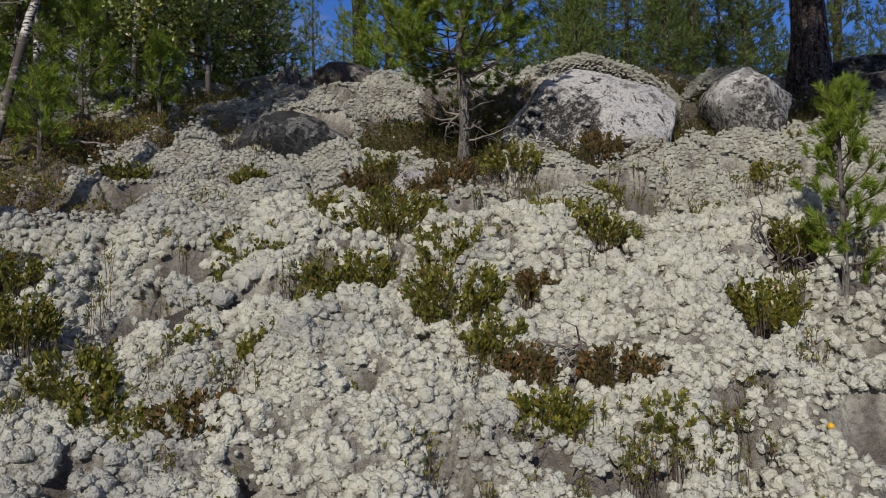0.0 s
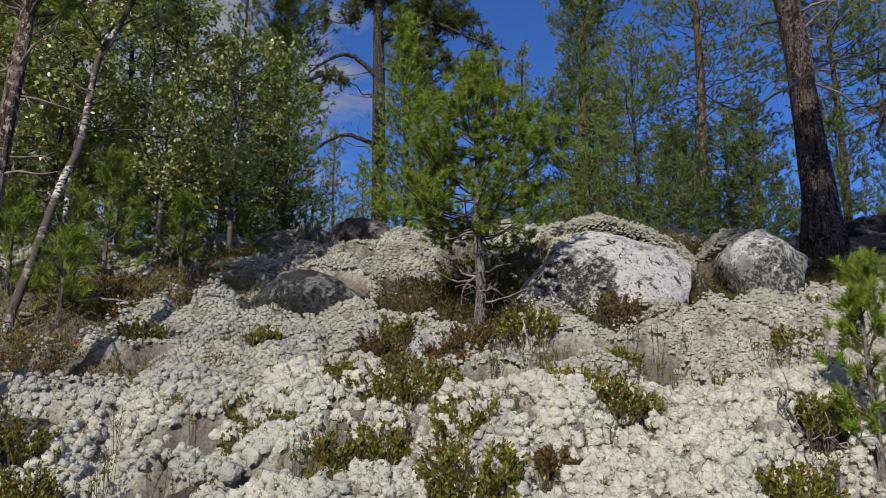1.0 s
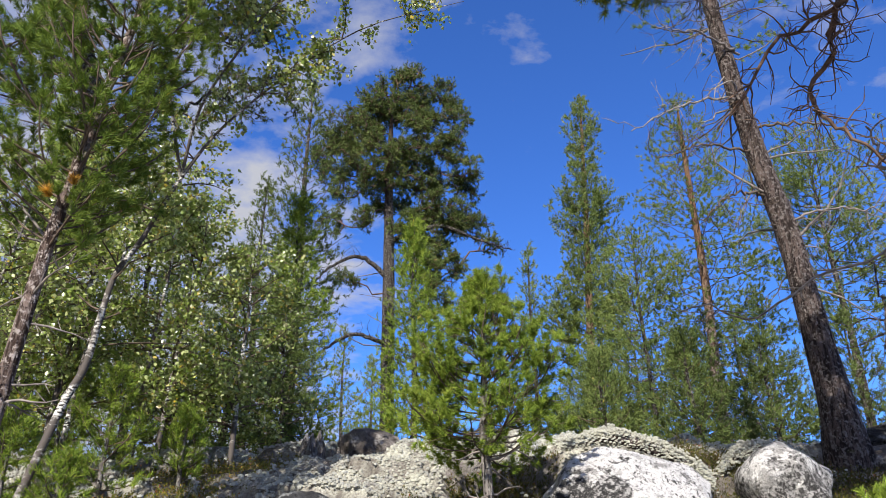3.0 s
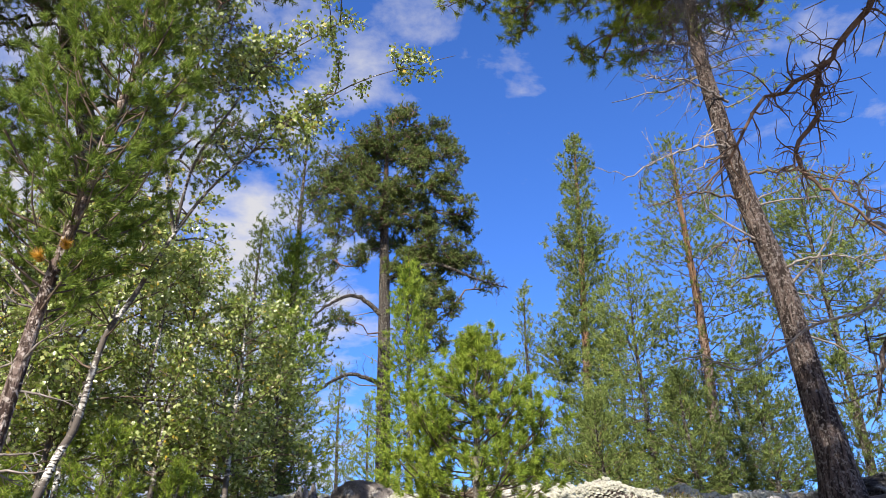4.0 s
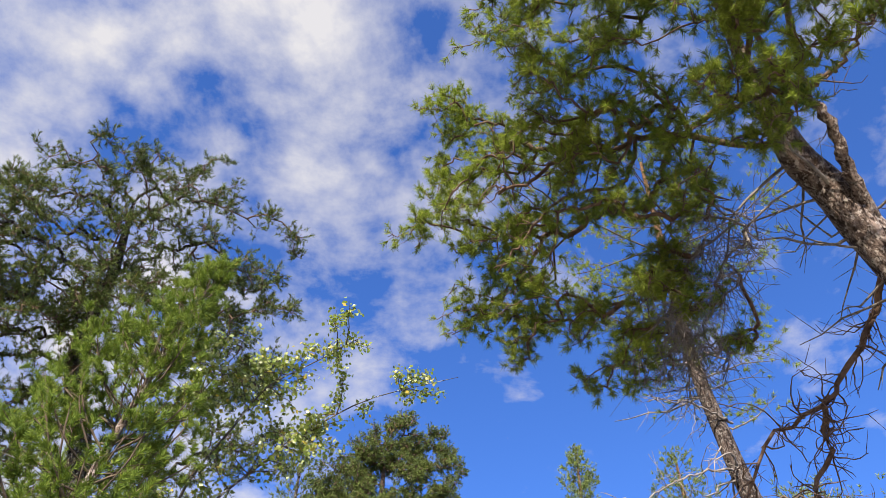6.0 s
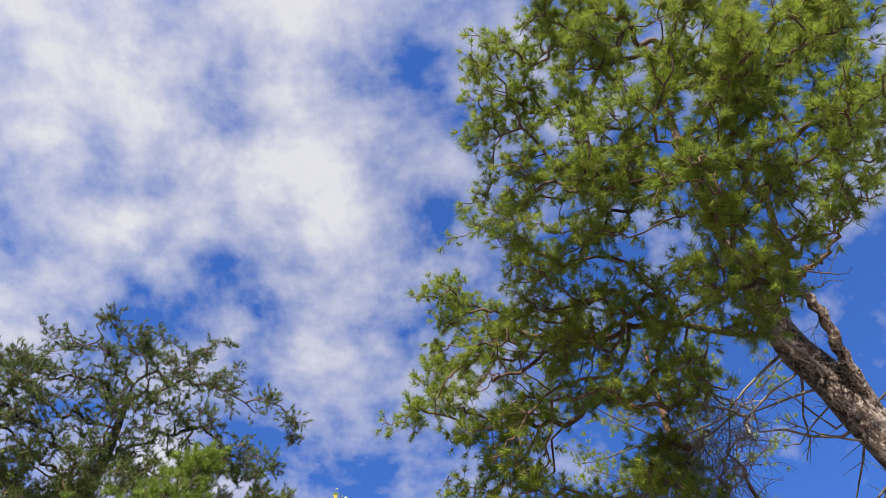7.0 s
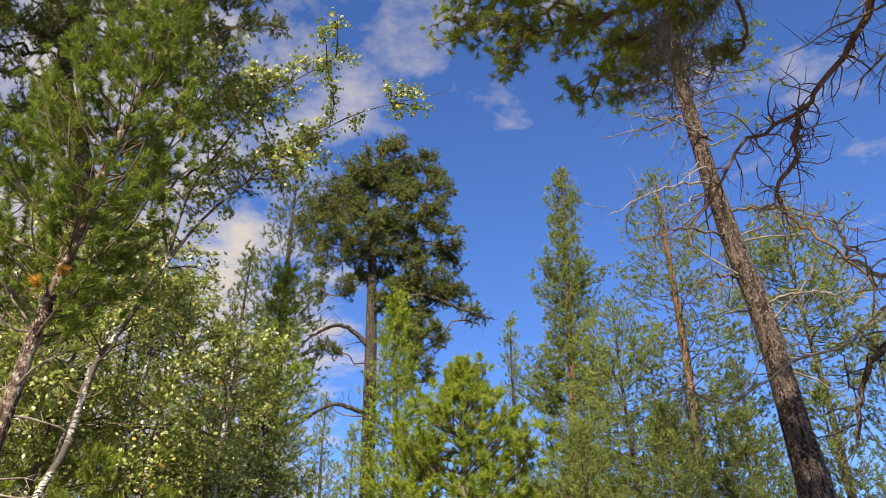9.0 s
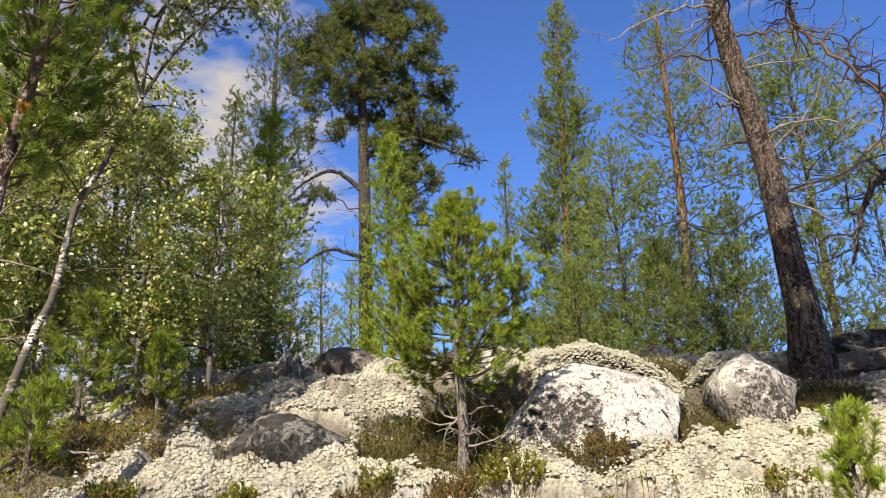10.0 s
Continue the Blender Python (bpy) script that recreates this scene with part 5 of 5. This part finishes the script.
birch([(-2.65, 5.0, gz(-2.65, 5.0)), (-2.62, 5.0, 3.2), (-2.5, 5.0, 3.9), (-2.35, 5.0, 4.6), (-2.2, 5.0, 5.2)], [0.022, 0.017, 0.013, 0.008, 0.003], 0.3, 3002, LEAN, 34, 0.65)
STRAIGHT = "slim birch with pale bark and dense small leaves"
for k, (x, y, top, lean) in enumerate([(-2.9, 5.2, 5.0, 0.2), (-2.3, 5.7, 4.7, 0.15), (-3.4, 5.6, 5.6, 0.1), (-2.75, 6.3, 5.3, 0.1), (-3.2, 4.5, 4.6, 0.3), (-1.75, 5.75, 4.4, 0.0), (-3.9, 6.2, 5.6, 0.2)]):
    b = gz(x, y)
    birch([(x, y, b), (x + lean * 0.3, y, b + (top - b) * 0.4), (x + lean * 0.7, y + 0.05, b + (top - b) * 0.75), (x + lean, y, top)], [0.024, 0.018, 0.011, 0.003], 0.15, 3010 + k, STRAIGHT, 50, 0.8)


# ---- dead limbs, stump, fallen wood and other small things ----
def limb(parent, name, pts, r0, r1, material, label, seed, twigs=14, reach=0.35):
    """One crooked bare limb with short side twigs."""
    g = np.random.default_rng(seed)
    w, tw = Geo(), Geo()
    path = smooth_path(pts, 26)
    path[1:-1] += g.normal(size=(24, 3)) * 0.010
    w.tube(path, np.linspace(r0, r1, 26), 7, 0.12)
    for _ in range(twigs):
        j = g.integers(3, 25)
        d = unit(g.normal(size=3) + unit(path[j] - path[j - 1]) * 0.5)
        L = reach * g.uniform(0.3, 1.1)
        q = [path[j]]
        for _ in range(6):
            d = unit(d + g.normal(size=3) * 0.38 + np.array([0, 0, -0.06]))
            q.append(q[-1] + d * L / 6)
        tw.tube(np.array(q), np.linspace(min(max(r1, 0.004), 0.0065), 0.0016, 7), 4)
        for a in (q[g.integers(1, 4)], q[g.integers(3, 6)]):
            tw.spikes([a], [a + unit(d + g.normal(size=3) * 0.8) * L * 0.4], 0.0024, 0.0010)
    ob = w.part(name, material, parent, label, smooth=True)
    tagged(tw.part("twig_mass", material, ob), kind="stuff")


over = bpy.data.objects["overhanging_pine"]
limb(over, "dead_limb", [(2.23, 2.52, 4.95), (2.21, 2.75, 4.83), (2.12, 2.81, 4.69), (1.99, 2.90, 4.54), (1.89, 2.97, 4.43), (1.72, 3.06, 4.35), (1.58, 3.13, 4.29), (1.42, 3.21, 4.04), (1.28, 3.26, 3.88)], 0.021, 0.005, LIMB, "crooked reddish dead limb with bare twigs", 71, 52)
limb(over, "dead_limb", [(1.89, 2.97, 4.43), (1.83, 3.00, 4.33), (1.80, 3.02, 4.14), (1.68, 3.08, 3.96), (1.74, 3.05, 3.76), (1.85, 2.99, 3.58), (2.02, 3.05, 3.42)], 0.016, 0.005, LIMB, "crooked reddish dead limb with bare twigs", 72, 40)
limb(over, "dead_limb", [(2.55, 2.55, 3.45), (2.75, 3.1, 3.55), (2.62, 3.55, 3.50), (2.42, 3.75, 3.42), (2.28, 3.85, 3.25), (2.22, 3.95, 2.95)], 0.045, 0.010, BARK_OLD, "crooked dead limb with bare twigs", 73, 34, 0.45)
limb(over, "dead_limb", [(2.62, 3.55, 3.50), (2.55, 3.7, 3.75), (2.42, 3.85, 3.98), (2.40, 3.9, 4.3)], 0.020, 0.006, TWIG_GREY, "crooked dead limb with bare twigs", 74, 22, 0.4)
limb(over, "dead_limb", [(2.75, 3.1, 3.55), (2.95, 3.9, 3.85), (2.90, 4.50, 3.97), (2.70, 4.63, 3.78), (2.39, 4.79, 3.73), (2.14, 4.90, 3.57), (1.93, 5.0, 3.49), (1.72, 5.05, 3.61), (1.50, 5.1, 3.58)], 0.013, 0.005, TWIG_GREY, "long pale curved dead branch", 75, 9, 0.4)
limb(over, "fork", [(2.26, 2.48, 5.13), (2.21, 2.37, 5.28), (2.12, 2.25, 5.41), (2.08, 2.12, 5.53), (2.01, 2.04, 5.67), (1.96, 2.0, 5.80), (1.90, 1.6, 6.18), (1.9, 1.2, 6.48)], 0.044, 0.015, BARK_RED, "dark second stem of the forked trunk", 76, 10, 0.3)
limb(over, "branch", [(1.96, 2.0, 5.78), (2.02, 1.93, 5.78), (2.10, 1.87, 5.78), (2.22, 1.70, 5.88)], 0.024, 0.010, LIMB, "stout reddish limb", 77, 6, 0.25)
limb(over, "branch", [(1.93, 2.25, 5.74), (1.91, 2.04, 5.91), (1.79, 1.87, 5.99), (1.66, 1.68, 6.08), (1.5, 1.4, 6.28)], 0.028, 0.010, LIMB, "stout reddish limb", 78, 8, 0.25)
limb(over, "branch", [(1.93, 2.30, 5.70), (1.61, 2.33, 5.78), (1.07, 2.24, 5.74), (0.82, 2.33, 5.68), (0.62, 2.34, 5.65), (0.46, 2.39, 5.52), (0.27, 2.43, 5.45)], 0.022, 0.008, LIMB, "stout reddish limb", 79, 18, 0.35)
limb(over, "branch", [(1.07, 2.24, 5.74), (1.0, 2.43, 5.57), (0.61, 2.47, 5.43), (0.38, 2.61, 5.22), (0.26, 2.73, 5.13)], 0.013, 0.005, LIMB, "stout reddish limb", 70, 14, 0.3)
old = bpy.data.objects["old_pine"]
for k, (z, x1, y1, z1) in enumerate([(5.3, 1.55, 5.3, 4.95), (5.9, 1.35, 5.2, 5.15), (4.9, 1.85, 5.3, 4.4), (6.4, 1.6, 5.0, 6.0), (5.6, 3.5, 5.4, 5.1), (4.6, 3.4, 5.3, 4.4)]):
    limb(old, "dead_limb", [(2.6, 5.85, z), ((2.6 + x1) / 2, (5.85 + y1) / 2, (z + z1) / 2 + 0.12), (x1, y1, z1)], 0.013, 0.004, TWIG_GREY if k % 2 else TWIG, "bare dead branch", 80 + k, 16, 0.5)
# the tall crest pine's long low limbs
tall = bpy.data.objects["tall_pine"]
limb(tall, "limb", [(-1.62, 14.9, 7.9), (-2.2, 14.7, 8.35), (-2.8, 14.6, 8.1), (-3.2, 14.5, 7.6)], 0.06, 0.012, BARK_DARK, "dark crooked limb", 90, 30, 0.6)
limb(tall, "limb", [(-1.60, 14.9, 6.5), (-2.3, 14.6, 6.6), (-2.9, 14.5, 6.2), (-3.2, 14.5, 5.9)], 0.05, 0.012, BARK_DARK, "dark crooked limb", 91, 26, 0.5)
limb(tall, "limb", [(-1.62, 14.9, 8.8), (-0.6, 14.8, 9.1), (0.3, 14.9, 8.8), (1.0, 15.0, 8.6)], 0.06, 0.012, BARK_DARK, "dark crooked limb", 92, 30, 0.6)


def stump(x, y, z, r, h, label, seed, splinters=9):
    g = np.random.default_rng(seed)
    ob = thing("tree_stump", (x, y, z), label, "stump")
    for k in range(splinters):
        a = k / splinters * 6.283
        c = np.array([x + math.cos(a) * r * 0.65, y + math.sin(a) * r * 0.65, z - 0.08])
        hh = h * g.uniform(0.55, 1.1)
        w = Geo()
        w.tube(np.array([c, c + [0, 0, hh * 0.6], c + [g.normal() * 0.012, 0, hh]]), [r * 0.55, r * 0.45, r * 0.10], 6, 0.2)
        w.part("splinter", BARK_GREY, ob)
    return ob


stump(-1.20, 6.0, gz(-1.20, 6.0), 0.10, 0.30, "broken grey tree stump with splintered top on the crest", 201)
stump(-1.02, 6.05, gz(-1.02, 6.05), 0.06, 0.22, "short broken grey stump beside another stump", 202, 6)
stump(0.73, 5.75, gz(0.73, 5.75), 0.035, 0.26, "small pale weathered stump behind a boulder", 203, 5)


def fallen(name, pts, r, label, seed, twigs=8, material=None):
    p = [(x, y, gz(x, y) + dz) for x, y, dz in pts]
    ob = thing(name, p[0], label, "branch", "fallen branches")
    limb(ob, "stick", p, r, r * 0.4, material or TWIG, "", seed, twigs, 0.16)


fallen("fallen_branch", [(-1.22, 2.47, 0.05), (-1.02, 2.54, 0.05), (-0.88, 2.62, 0.06)], 0.010, "thin dark fallen branch on bare soil", 301)
fallen("dead_bush", [(1.30, 2.96, 0.0), (1.24, 2.92, 0.12), (1.18, 2.90, 0.26)], 0.005, "dry leafless bush with thin grey twigs", 302, 14, TWIG_GREY)
fallen("dead_bush", [(1.42, 2.90, 0.0), (1.36, 2.84, 0.10), (1.28, 2.80, 0.17)], 0.005, "dry leafless bush with thin grey twigs", 303, 12, TWIG_GREY)
fallen("dead_bush", [(0.52, 2.22, 0.0), (0.54, 2.20, 0.08), (0.50, 2.19, 0.16)], 0.0035, "dry leafless heath twigs in lichen", 304, 16, TWIG)
fallen("dead_bush", [(1.02, 3.0, 0.0), (1.0, 2.98, 0.08), (1.04, 2.96, 0.15)], 0.0035, "dry leafless heath twigs in lichen", 305, 14, TWIG_GREY)
fallen("dead_bush", [(0.42, 2.33, 0.0), (0.40, 2.32, 0.07), (0.42, 2.30, 0.13)], 0.003, "dry leafless heath twigs in lichen", 306, 12, TWIG_GREY)
fallen("fallen_branch", [(-2.5, 4.25, 0.04), (-2.1, 4.35, 0.10), (-1.8, 4.42, 0.06)], 0.012, "pale fallen stick under the birches", 307, 6, TWIG_GREY)


def mushroom(x, y):
    m = Nodes("yellow_cap").done((0.75, 0.42, 0.02), 0.5, None, 0.4)
    ob = thing("mushroom", (x, y, gz(x, y) + 0.04), "small bright yellow mushroom among lichen and twigs", "mushroom")
    z = gz(x, y) + 0.11
    w = Geo()
    w.tube([(x, y, z - 0.14), (x, y, z + 0.03), (x, y, z + 0.05)], [0.004, 0.004, 0.004], 8)
    w.part("stem", m, ob)
    c = Geo()
    c.tube([(x, y, z + 0.046), (x, y, z + 0.050), (x, y, z + 0.058), (x, y, z + 0.062)], [0.005, 0.0095, 0.008, 0.002], 14)
    c.part("cap", m, ob, smooth=True)


mushroom(0.985, 1.955)
